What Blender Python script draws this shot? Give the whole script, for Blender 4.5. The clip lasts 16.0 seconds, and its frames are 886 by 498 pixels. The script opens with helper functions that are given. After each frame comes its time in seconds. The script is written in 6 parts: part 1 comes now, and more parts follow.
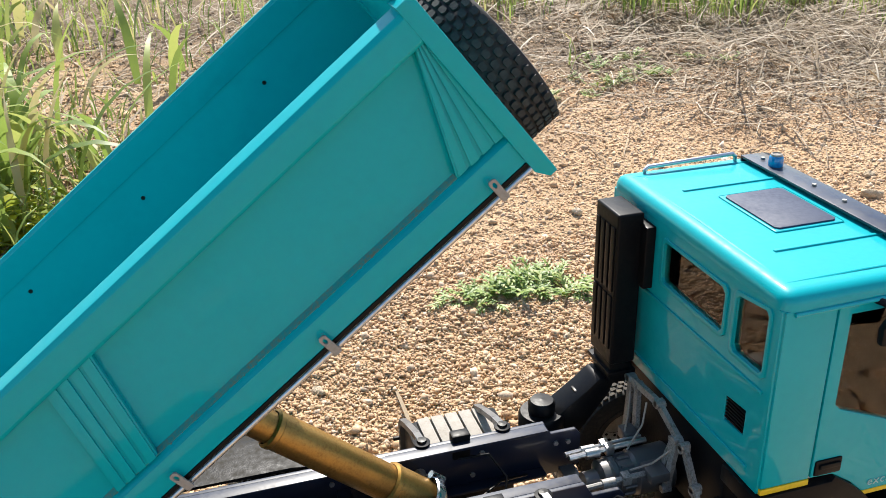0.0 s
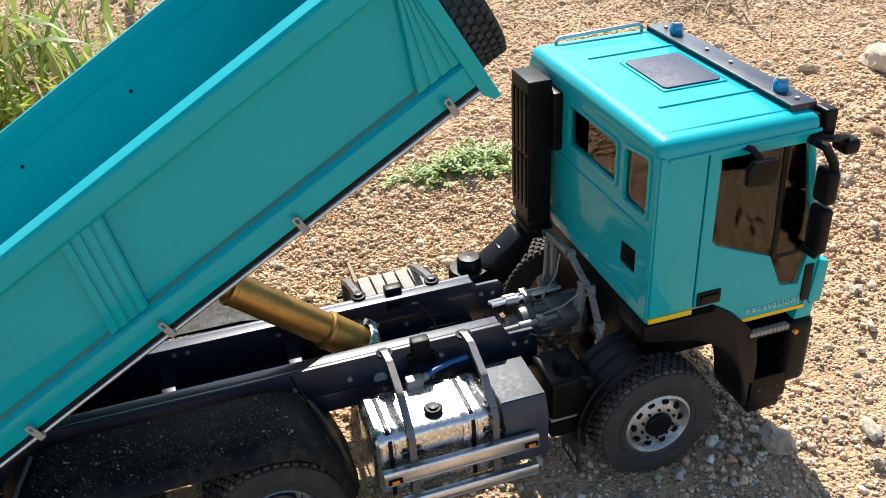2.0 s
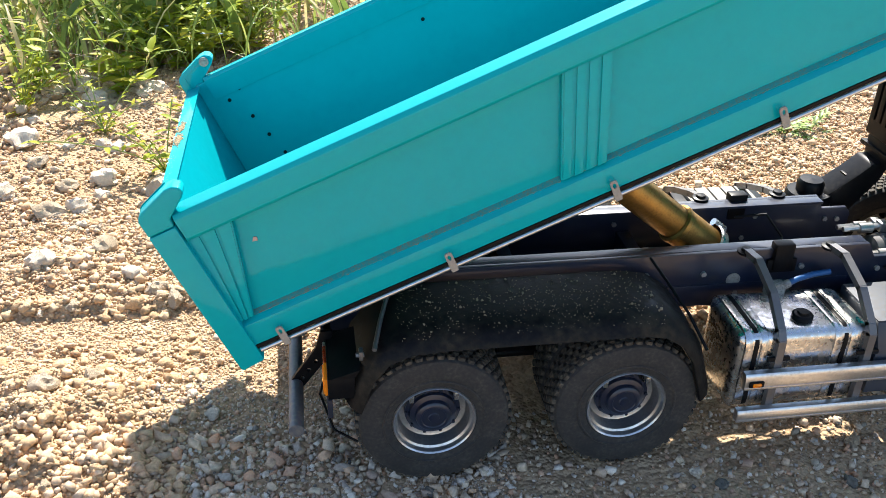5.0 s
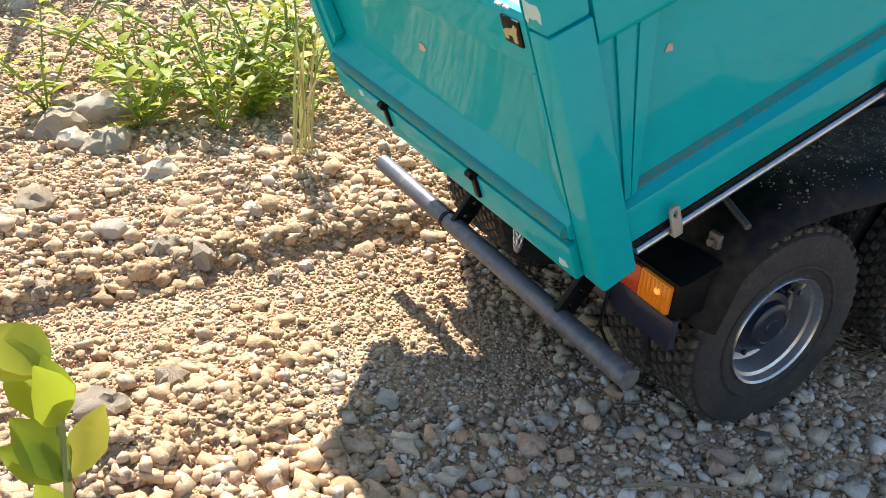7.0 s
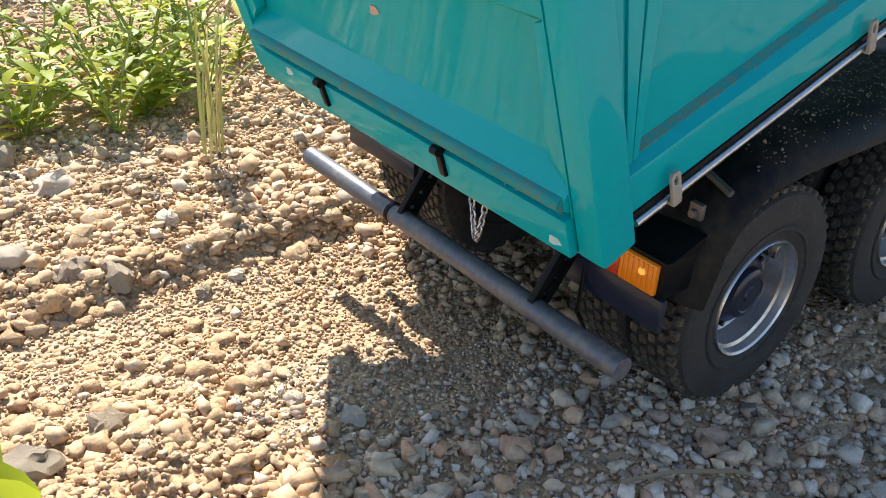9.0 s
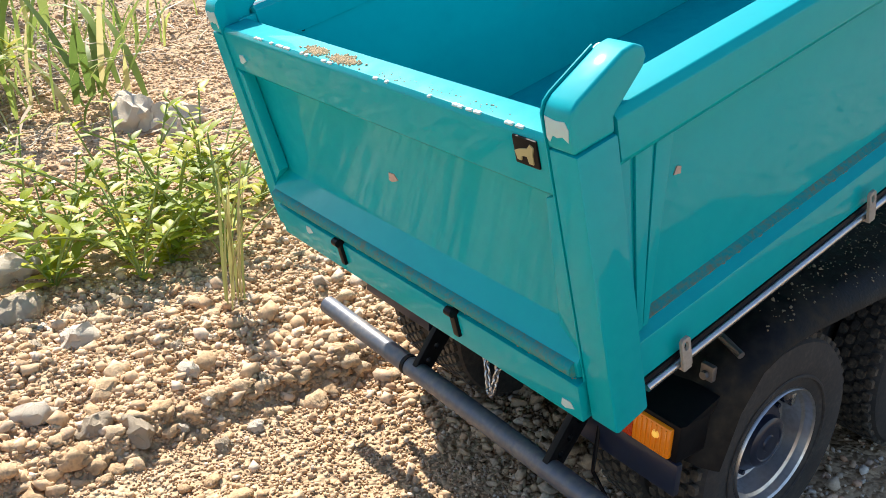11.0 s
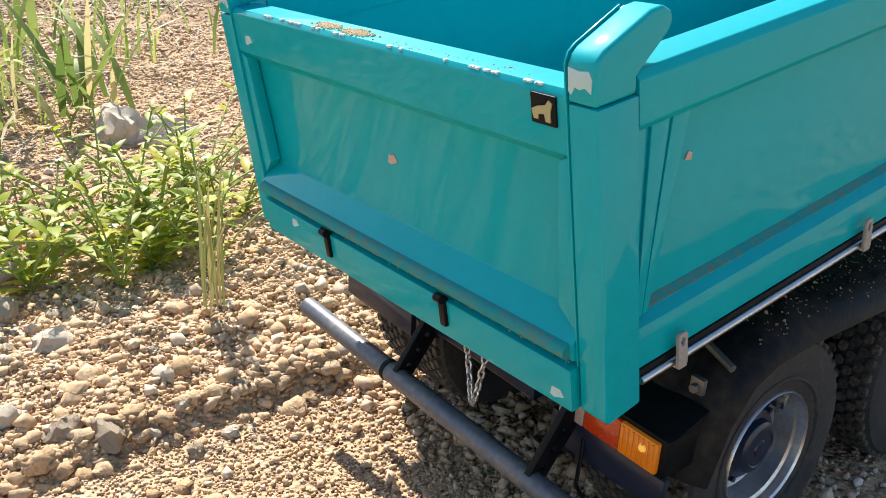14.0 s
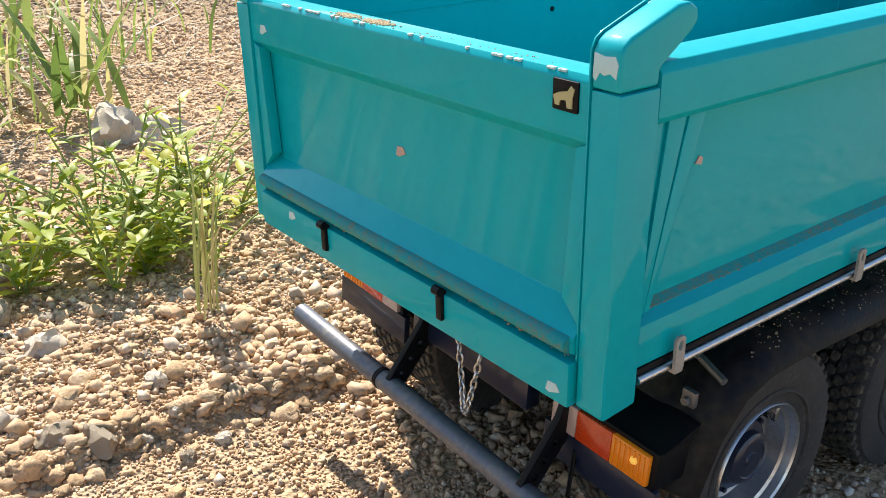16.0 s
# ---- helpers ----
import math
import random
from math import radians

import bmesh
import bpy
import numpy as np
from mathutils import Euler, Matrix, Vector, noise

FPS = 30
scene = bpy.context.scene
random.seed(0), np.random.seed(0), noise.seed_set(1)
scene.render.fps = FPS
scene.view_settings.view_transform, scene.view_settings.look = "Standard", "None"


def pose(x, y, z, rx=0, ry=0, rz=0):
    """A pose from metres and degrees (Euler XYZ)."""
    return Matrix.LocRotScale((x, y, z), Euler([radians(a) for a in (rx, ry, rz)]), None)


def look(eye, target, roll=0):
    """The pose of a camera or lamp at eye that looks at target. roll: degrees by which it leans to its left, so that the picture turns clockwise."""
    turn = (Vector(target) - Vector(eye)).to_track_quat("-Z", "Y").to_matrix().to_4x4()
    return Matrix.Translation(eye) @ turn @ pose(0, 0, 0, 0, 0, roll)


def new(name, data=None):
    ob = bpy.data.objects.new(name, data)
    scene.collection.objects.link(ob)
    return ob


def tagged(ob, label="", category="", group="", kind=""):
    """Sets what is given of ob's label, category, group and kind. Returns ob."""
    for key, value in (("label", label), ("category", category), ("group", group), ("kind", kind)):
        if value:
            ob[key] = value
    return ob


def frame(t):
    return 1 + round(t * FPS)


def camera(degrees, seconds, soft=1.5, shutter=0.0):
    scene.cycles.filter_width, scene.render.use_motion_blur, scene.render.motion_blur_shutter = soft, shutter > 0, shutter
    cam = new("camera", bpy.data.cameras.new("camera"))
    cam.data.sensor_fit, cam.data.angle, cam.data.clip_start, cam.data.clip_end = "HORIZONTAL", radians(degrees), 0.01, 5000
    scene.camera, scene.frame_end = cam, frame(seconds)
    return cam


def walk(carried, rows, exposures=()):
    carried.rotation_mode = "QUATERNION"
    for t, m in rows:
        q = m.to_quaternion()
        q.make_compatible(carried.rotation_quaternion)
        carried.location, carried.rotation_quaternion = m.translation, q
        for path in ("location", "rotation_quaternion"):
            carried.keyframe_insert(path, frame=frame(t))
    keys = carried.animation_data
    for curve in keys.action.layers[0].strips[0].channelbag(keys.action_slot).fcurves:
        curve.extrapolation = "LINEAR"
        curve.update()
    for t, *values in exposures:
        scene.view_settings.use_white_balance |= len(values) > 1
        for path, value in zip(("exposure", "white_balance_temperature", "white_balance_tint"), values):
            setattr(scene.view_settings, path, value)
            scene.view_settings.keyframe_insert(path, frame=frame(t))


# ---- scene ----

# camera: seconds, eye, yaw (left of +y), pitch, roll
cam = camera(52.28, 16.0, soft=0.85)
ROWS = [
    (0, 0.0721, -0.3732, 0.4117, -15.79, -24.88, -1.69),
    (0.5, 0.0914, -0.3767, 0.4102, -14.64, -26.52, -3.12),
    (1, 0.0969, -0.3824, 0.4100, -15.16, -28.69, -4.21),
    (1.5, 0.0924, -0.4039, 0.4208, -16.05, -30.23, -4.02),
    (2, 0.0888, -0.4365, 0.4152, -16.59, -31.21, -3.19),
    (2.5, 0.0856, -0.4496, 0.4136, -16.88, -31.74, -3.13),
    (3, 0.0429, -0.4607, 0.3887, -14.79, -30.85, -2.34),
    (3.5, 0.0133, -0.4525, 0.3796, -11.08, -30.37, -1.03),
    (4, 0.0108, -0.4488, 0.3668, -8.94, -29.83, -0.79),
    (4.5, -0.0184, -0.4347, 0.3557, -8.47, -30.26, 0.42),
    (4.7, -0.0314, -0.4304, 0.3512, -8.44, -30.34, 0.91),
    (6.8, -0.2237, -0.2431, 0.2115, -27.26, -29.49, 3.83),
    (7, -0.2344, -0.2353, 0.2066, -31.47, -29.61, 4.30),
    (7.5, -0.2369, -0.2179, 0.1980, -37.84, -30.27, 4.52),
    (8, -0.2397, -0.2053, 0.1939, -40.61, -30.58, 4.43),
    (8.5, -0.2347, -0.1998, 0.1940, -40.27, -30.98, 3.74),
    (9, -0.2375, -0.2017, 0.1973, -39.45, -30.66, 2.77),
    (9.5, -0.2355, -0.2039, 0.2136, -38.15, -28.89, 1.23),
    (10, -0.2372, -0.2026, 0.2182, -37.66, -25.94, 0.73),
    (10.2, -0.2359, -0.2014, 0.2190, -37.50, -25.51, 0.58),
    (12.3, -0.2306, -0.2059, 0.1961, -37.36, -21.02, 0.53),
    (12.5, -0.2293, -0.2048, 0.1961, -37.24, -21.30, 0.50),
    (13, -0.2285, -0.2039, 0.1981, -37.53, -21.35, 0.84),
    (13.5, -0.2277, -0.2031, 0.1984, -37.61, -21.52, 0.97),
    (14, -0.2278, -0.2017, 0.1978, -37.83, -21.60, 1.20),
    (14.5, -0.2284, -0.2029, 0.2005, -37.97, -21.53, 1.29),
    (15, -0.2274, -0.2017, 0.1988, -38.00, -21.37, 1.47),
    (15.5, -0.2278, -0.2012, 0.1985, -38.05, -21.49, 1.59),
    (16, -0.2264, -0.2011, 0.2014, -38.11, -21.75, 1.65),
]


def eye_pose(x, y, z, yaw, pitch, roll):
    return pose(x, y, z, 0, 0, yaw) @ pose(0, 0, 0, 90 + pitch, 0, 0) @ pose(0, 0, 0, 0, 0, roll)


walk(cam, [(r[0], eye_pose(*r[1:])) for r in ROWS], exposures=[(0.0, 0.76), (2.0, 0.76), (3.0, 1.06), (4.5, 1.25), (7.0, 1.04), (10.0, 0.95), (13.0, 0.88), (16.0, 0.86)])

# tipping of the bed: seconds, hinge x, hinge z, degrees raised
BED_ROWS = [
    (0, -0.0218, 0.0871, 38.35),
    (0.5, -0.0217, 0.0864, 35.62),
    (1, -0.0217, 0.0863, 33.64),
    (1.5, -0.0218, 0.0857, 32.15),
    (2, -0.0214, 0.0857, 30.75),
    (2.5, -0.0218, 0.0857, 29.51),
    (3, -0.0222, 0.0857, 28.31),
    (3.5, -0.0221, 0.0857, 26.85),
    (4, -0.0217, 0.0843, 25.42),
    (4.5, -0.0224, 0.0829, 24.56),
    (4.7, -0.0225, 0.0824, 24.12),
    (6.8, -0.0211, 0.0769, 22.32),
    (7, -0.0211, 0.0764, 21.80),
    (7.5, -0.0208, 0.0760, 20.63),
    (8, -0.0206, 0.0756, 19.61),
    (8.5, -0.0206, 0.0754, 18.96),
    (9, -0.0207, 0.0750, 18.17),
    (9.5, -0.0207, 0.0743, 17.06),
    (10, -0.0209, 0.0738, 16.56),
    (10.2, -0.0209, 0.0736, 16.11),
    (12.3, -0.0187, 0.0658, 13.94),
    (12.5, -0.0186, 0.0653, 13.25),
    (13, -0.0190, 0.0650, 12.16),
    (13.5, -0.0194, 0.0643, 10.43),
    (14, -0.0200, 0.0637, 8.91),
    (14.5, -0.0205, 0.0629, 7.21),
    (15, -0.0209, 0.0621, 5.43),
    (15.5, -0.0214, 0.0616, 3.26),
    (16, -0.0218, 0.0618, 3.14),
]

# ---------------------------------------------------------------- light
SUN_TO = Vector((0.22, 0.89, 1.0)).normalized()
sun_data = bpy.data.lights.new("sun", "SUN")
sun_data.energy, sun_data.angle, sun_data.color = 5.2, radians(0.6), (1.0, 0.95, 0.87)
sun = new("sun", sun_data)
sun.matrix_basis = look(SUN_TO * 5, (0, 0, 0))
world = bpy.data.worlds.new("sky")
scene.world = world
world.use_nodes = True
wn = world.node_tree
sky = wn.nodes.new("ShaderNodeTexSky")
sky.sky_type, sky.sun_disc = "NISHITA", False
sky.sun_elevation = math.asin(SUN_TO.z)
sky.sun_rotation = math.atan2(SUN_TO.x, SUN_TO.y)
back = wn.nodes["Background"]
back.inputs["Strength"].default_value = 0.120
wn.links.new(sky.outputs[0], back.inputs["Color"])


# ---------------------------------------------------------------- materials
def mat(name):
    m = bpy.data.materials.new(name)
    m.use_nodes = True
    nt = m.node_tree
    return m, nt, nt.nodes["Principled BSDF"]


def node(nt, kind, **values):
    n = nt.nodes.new(kind)
    for k, v in values.items():
        n.inputs[k].default_value = v
    return n


def ramp(nt, source, stops):
    r = nt.nodes.new("ShaderNodeValToRGB")
    e = r.color_ramp.elements
    while len(e) < len(stops):
        e.new(0.5)
    for el, (p, c) in zip(e, stops):
        el.position, el.color = p, (*c, 1)
    nt.links.new(source, r.inputs[0])
    return r.outputs[0]


def surface(name, base, dirt=None, rough=0.5, metal=0.0, coat=0.0, scale=60.0, amount=0.5, bump=0.0, bump_scale=400.0, rough_var=0.15, coat_rough=0.05, spec=0.5):
    """A base colour, broken by stains at two scales, with fine relief."""
    m, nt, b = mat(name)
    co = nt.nodes.new("ShaderNodeTexCoord")
    n1 = node(nt, "ShaderNodeTexNoise", Scale=scale, Detail=6.0, Roughness=0.65)
    n2 = node(nt, "ShaderNodeTexNoise", Scale=scale * 7, Detail=3.0)
    for n in (n1, n2):
        nt.links.new(co.outputs["Object"], n.inputs["Vector"])
    mul = nt.nodes.new("ShaderNodeMath")
    mul.operation = "MULTIPLY"
    nt.links.new(n1.outputs["Fac"], mul.inputs[0])
    nt.links.new(n2.outputs["Fac"], mul.inputs[1])
    dirt = dirt or tuple(c * 0.8 for c in base)
    mid = tuple(a + (d - a) * amount * 0.35 for a, d in zip(base, dirt))
    far = tuple(a + (d - a) * amount for a, d in zip(base, dirt))
    col = ramp(nt, mul.outputs[0], [(0.16, base), (0.28, mid), (0.42, far)])
    nt.links.new(col, b.inputs["Base Color"])
    b.inputs["Metallic"].default_value = metal
    mr = node(nt, "ShaderNodeMapRange", **{"From Min": 0.15, "From Max": 0.4, "To Min": rough, "To Max": min(1.0, rough + rough_var)})
    nt.links.new(mul.outputs[0], mr.inputs["Value"])
    nt.links.new(mr.outputs[0], b.inputs["Roughness"])
    b.inputs["Coat Weight"].default_value = coat
    b.inputs["Specular IOR Level"].default_value = spec
    b.inputs["Coat Roughness"].default_value = coat_rough
    if bump:
        n3 = node(nt, "ShaderNodeTexNoise", Scale=bump_scale, Detail=4.0)
        nt.links.new(co.outputs["Object"], n3.inputs["Vector"])
        bp = node(nt, "ShaderNodeBump", Strength=bump, Distance=0.0006)
        nt.links.new(n3.outputs["Fac"], bp.inputs["Height"])
        nt.links.new(bp.outputs[0], b.inputs["Normal"])
    return m


M_PAINT = surface("teal_paint", (0.0, 0.372, 0.418), (0.0, 0.338, 0.380), rough=0.45, coat=0.38, scale=26, amount=0.6, bump=0.05, bump_scale=34, coat_rough=0.06, spec=0.05)
M_DUSTY_PAINT = surface("dirty_teal_paint", (0.01, 0.27, 0.28), (0.16, 0.19, 0.13), rough=0.7, coat=0.05, scale=130, amount=1.0, bump=0.15, bump_scale=700, spec=0.1)
M_CAB = surface("teal_cab_paint", (0.0, 0.385, 0.430), (0.0, 0.35, 0.39), rough=0.36, coat=0.45, scale=30, amount=0.5, bump=0.12, bump_scale=110, coat_rough=0.03, spec=0.12)
M_WORN = surface("worn_paint_edge", (0.42, 0.62, 0.62), (0.55, 0.5, 0.46), rough=0.4, scale=150)
M_BLACK = surface("black_plastic", (0.004, 0.0045, 0.006), (0.013, 0.012, 0.011), rough=0.34, scale=60, amount=0.6, bump=0.08, spec=0.14)
M_DUSTY = surface("dusty_black", (0.006, 0.006, 0.007), (0.050, 0.043, 0.030), rough=0.36, scale=34, amount=0.7, bump=0.25, bump_scale=800, rough_var=0.4, spec=0.13)
M_FRAME = surface("navy_frame_paint", (0.006, 0.012, 0.034), (0.018, 0.022, 0.03), rough=0.33, coat=0.3, scale=45, amount=0.6)
M_RUBBER = surface("tyre_rubber", (0.020, 0.020, 0.021), (0.085, 0.076, 0.064), rough=0.72, scale=80, amount=0.7, bump=0.2, bump_scale=900)
M_TREADDUST = surface("dusty_tread", (0.025, 0.023, 0.020), (0.17, 0.14, 0.10), rough=0.8, scale=90, amount=0.9)
M_ALU = surface("turned_aluminium", (0.62, 0.62, 0.63), (0.4, 0.38, 0.35), rough=0.28, metal=1.0, scale=90, amount=0.6)
M_STEEL = surface("polished_steel", (0.72, 0.72, 0.72), (0.45, 0.4, 0.33), rough=0.16, metal=1.0, scale=55, amount=0.7, rough_var=0.3)
M_GREY = surface("grey_cast_metal", (0.38, 0.37, 0.35), (0.10, 0.085, 0.07), rough=0.5, metal=0.5, scale=120, amount=0.8)
M_SHEET = surface("grey_sheet_metal", (0.18, 0.20, 0.21), (0.22, 0.19, 0.15), rough=0.42, metal=0.4, scale=50, amount=0.7)
M_BRONZE = surface("bronze_cylinder", (0.46, 0.26, 0.07), (0.27, 0.14, 0.04), rough=0.36, metal=0.9, scale=120, amount=0.7)
M_YELLOW = surface("yellow_stripe", (0.75, 0.52, 0.01), rough=0.4)
M_WHITE = surface("pale_lettering", (0.30, 0.58, 0.57), rough=0.5)
M_RED = surface("red_lens", (0.55, 0.05, 0.008), rough=0.2, coat=0.6, scale=200)
M_CLEAR = surface("pale_ribbed_lens", (0.45, 0.33, 0.28), rough=0.25, coat=0.5, scale=200)
M_BLUE = surface("blue_beacon_lens", (0.0, 0.22, 0.50), (0.0, 0.3, 0.6), rough=0.15, coat=0.7)
M_HOSE = surface("blue_hose", (0.01, 0.10, 0.30), rough=0.4)
M_DECK = surface("grey_slats", (0.34, 0.31, 0.27), (0.2, 0.17, 0.13), rough=0.7, scale=120)
M_BADGE = surface("black_badge", (0.006, 0.006, 0.006), rough=0.45, spec=0.15)
M_CREAM = surface("cream_badge_shape", (0.42, 0.38, 0.18), rough=0.5)
M_SOIL_CRUST = surface("soil_crust", (0.58, 0.44, 0.26), (0.42, 0.30, 0.17), rough=0.95, scale=300, bump=0.5, bump_scale=1500)
M_BRACKET = surface("dark_bracket_metal", (0.15, 0.15, 0.155), (0.2, 0.18, 0.16), rough=0.35, metal=0.6, scale=120)
M_DARKRIM = surface("dull_steel_rim", (0.50, 0.50, 0.50), (0.2, 0.18, 0.16), rough=0.42, metal=0.85, scale=120)
M_LEDGE = surface("dusty_ledge", (0.24, 0.20, 0.13), (0.26, 0.2, 0.13), rough=0.9, scale=200)
M_SEAT = surface("seat_cloth", (0.60, 0.55, 0.48), rough=0.8)

M_AMBER, _nt, _b = mat("amber_lens")
_b.inputs["Base Color"].default_value = (0.62, 0.15, 0.004, 1)
_b.inputs["Roughness"].default_value = 0.2
_b.inputs["Coat Weight"].default_value = 0.6
_b.inputs["Emission Color"].default_value = (1.0, 0.38, 0.02, 1)
_b.inputs["Emission Strength"].default_value = 0.06
M_BULB, _nt, _b = mat("lit_amber_bulb")
_b.inputs["Base Color"].default_value = (0.9, 0.45, 0.05, 1)
_b.inputs["Emission Color"].default_value = (1.0, 0.6, 0.12, 1)
_b.inputs["Emission Strength"].default_value = 0.25

M_GLASS = bpy.data.materials.new("tinted_window_glass")
M_GLASS.use_nodes = True
_nt = M_GLASS.node_tree
_nt.nodes.clear()
_o = _nt.nodes.new("ShaderNodeOutputMaterial")
_mix = _nt.nodes.new("ShaderNodeMixShader")
_tr = node(_nt, "ShaderNodeBsdfTransparent", Color=(0.93, 0.91, 0.88, 1))
_gl = node(_nt, "ShaderNodeBsdfGlossy", Color=(0.95, 0.9, 0.85, 1), Roughness=0.02)
_fr = node(_nt, "ShaderNodeFresnel", IOR=1.5)
_nt.links.new(_fr.outputs[0], _mix.inputs[0])
_nt.links.new(_tr.outputs[0], _mix.inputs[1])
_nt.links.new(_gl.outputs[0], _mix.inputs[2])
_nt.links.new(_mix.outputs[0], _o.inputs[0])


def stone_material(name, stops, bump=0.5, scale=350.0):
    """Crushed stone: each piece has its own tone, with grain and pits."""
    m, nt, b = mat(name)
    geo = nt.nodes.new("ShaderNodeNewGeometry")
    co = nt.nodes.new("ShaderNodeTexCoord")
    tone = ramp(nt, geo.outputs["Random Per Island"], stops)
    n1 = node(nt, "ShaderNodeTexNoise", Scale=scale, Detail=6.0, Roughness=0.7)
    nt.links.new(co.outputs["Object"], n1.inputs["Vector"])
    mix = nt.nodes.new("ShaderNodeMix")
    mix.data_type, mix.blend_type = "RGBA", "MULTIPLY"
    mix.inputs["Factor"].default_value = 0.75
    grain = ramp(nt, n1.outputs["Fac"], [(0.3, (0.62, 0.57, 0.52)), (0.5, (1.0, 0.97, 0.93)), (0.7, (1.25, 1.22, 1.18))])
    nt.links.new(tone, mix.inputs[6])
    nt.links.new(grain, mix.inputs[7])
    nt.links.new(mix.outputs[2], b.inputs["Base Color"])
    b.inputs["Roughness"].default_value = 0.9
    b.inputs["Specular IOR Level"].default_value = 0.25
    bp = node(nt, "ShaderNodeBump", Strength=bump, Distance=0.0008)
    nt.links.new(n1.outputs["Fac"], bp.inputs["Height"])
    nt.links.new(bp.outputs[0], b.inputs["Normal"])
    return m


SAND = [(0.0, (0.470, 0.308, 0.184)), (0.25, (0.557, 0.382, 0.230)), (0.5, (0.634, 0.451, 0.284)), (0.68, (0.518, 0.386, 0.270)), (0.80, (0.480, 0.317, 0.194)), (0.90, (0.720, 0.570, 0.423)), (1.0, (0.422, 0.336, 0.257))]
# mixed stone tones, made paler to lift the gravel in the truck's shade
CRUSHED = [(0.0, (0.46, 0.37, 0.28)), (0.18, (0.68, 0.55, 0.41)), (0.36, (0.56, 0.39, 0.26)), (0.5, (0.84, 0.76, 0.65)), (0.64, (0.40, 0.34, 0.29)), (0.76, (0.62, 0.36, 0.22)), (0.88, (0.78, 0.64, 0.46)), (1.0, (0.17, 0.16, 0.15))]
M_GRAVEL = stone_material("sandy_gravel", SAND)
M_CRUSHED = stone_material("mixed_crushed_stone", CRUSHED)
M_FINE = stone_material("fine_far_gravel", SAND, scale=160.0)
M_CLOD = stone_material("crumbly_soil", [(0.0, (0.50, 0.335, 0.19)), (0.5, (0.57, 0.395, 0.235)), (1.0, (0.62, 0.46, 0.295))], bump=1.0, scale=650.0)
M_ROCK = stone_material("pale_rock", [(0.0, (0.60, 0.50, 0.38)), (0.5, (0.54, 0.43, 0.30)), (1.0, (0.48, 0.37, 0.26))], bump=1.0, scale=420.0)

M_GROUND, _nt, _b = mat("sandy_soil")
_co = _nt.nodes.new("ShaderNodeTexCoord")
_v = node(_nt, "ShaderNodeTexVoronoi", Scale=260.0)
_v2 = node(_nt, "ShaderNodeTexVoronoi", Scale=420.0)
_n = node(_nt, "ShaderNodeTexNoise", Scale=5.0, Detail=8.0, Roughness=0.6)
_n2 = node(_nt, "ShaderNodeTexNoise", Scale=260.0, Detail=5.0)
for _q in (_v, _v2, _n, _n2):
    _nt.links.new(_co.outputs["Object"], _q.inputs["Vector"])
_c1 = ramp(_nt, _n.outputs["Fac"], [(0.3, (0.38, 0.26, 0.16)), (0.5, (0.47, 0.335, 0.21)), (0.7, (0.54, 0.40, 0.26))])
_c2 = ramp(_nt, _v.outputs["Color"], [(0.0, (0.62, 0.57, 0.52)), (0.5, (1.0, 0.98, 0.95)), (1.0, (1.25, 1.2, 1.1))])
_mx = _nt.nodes.new("ShaderNodeMix")
_mx.data_type, _mx.blend_type = "RGBA", "MULTIPLY"
_mx.inputs["Factor"].default_value = 0.8
_nt.links.new(_c1, _mx.inputs[6])
_nt.links.new(_c2, _mx.inputs[7])
# soil colour darkened where straw and grass litter lie, for the shadows among it
_sub = _nt.nodes.new("ShaderNodeVectorMath")
_sub.operation = "DOT_PRODUCT"
_sub.inputs[1].default_value = (0.55, 1.0, 0.0)
_nt.links.new(_co.outputs["Object"], _sub.inputs[0])
_n4 = node(_nt, "ShaderNodeTexNoise", Scale=4.0, Detail=6.0, Roughness=0.7)
_nt.links.new(_co.outputs["Object"], _n4.inputs["Vector"])
_add = _nt.nodes.new("ShaderNodeMath")
_nt.links.new(_sub.outputs["Value"], _add.inputs[0])
_nt.links.new(_n4.outputs["Fac"], _add.inputs[1])
_edge = node(_nt, "ShaderNodeMapRange", **{"From Min": 1.72, "From Max": 2.15, "To Min": 0.0, "To Max": 1.0})
_nt.links.new(_add.outputs[0], _edge.inputs["Value"])
_lit = _nt.nodes.new("ShaderNodeMix")
_lit.data_type = "RGBA"
_lit.inputs[7].default_value = (0.20, 0.145, 0.095, 1)
_dist = _nt.nodes.new("ShaderNodeVectorMath")
_dist.operation = "DISTANCE"
_dist.inputs[1].default_value = (0.7, 2.0, 0.0)
_nt.links.new(_co.outputs["Object"], _dist.inputs[0])
_sum = _nt.nodes.new("ShaderNodeMath")
_nt.links.new(_dist.outputs["Value"], _sum.inputs[0])
_nt.links.new(_n4.outputs["Fac"], _sum.inputs[1])
_fade = node(_nt, "ShaderNodeMapRange", **{"From Min": 1.8, "From Max": 2.9, "To Min": 1.0, "To Max": 0.0})
_nt.links.new(_sum.outputs[0], _fade.inputs["Value"])
_both = _nt.nodes.new("ShaderNodeMath")
_both.operation = "MULTIPLY"
_nt.links.new(_edge.outputs[0], _both.inputs[0])
_nt.links.new(_fade.outputs[0], _both.inputs[1])
_nt.links.new(_both.outputs[0], _lit.inputs["Factor"])
_nt.links.new(_mx.outputs[2], _lit.inputs[6])
_nt.links.new(_lit.outputs[2], _b.inputs["Base Color"])
_b.inputs["Roughness"].default_value = 0.95
_b.inputs["Specular IOR Level"].default_value = 0.15
_h = _nt.nodes.new("ShaderNodeMath")
_h.operation = "ADD"
_nt.links.new(_v.outputs["Distance"], _h.inputs[0])
_nt.links.new(_v2.outputs["Distance"], _h.inputs[1])
_bp = node(_nt, "ShaderNodeBump", Strength=0.9, Distance=0.002)
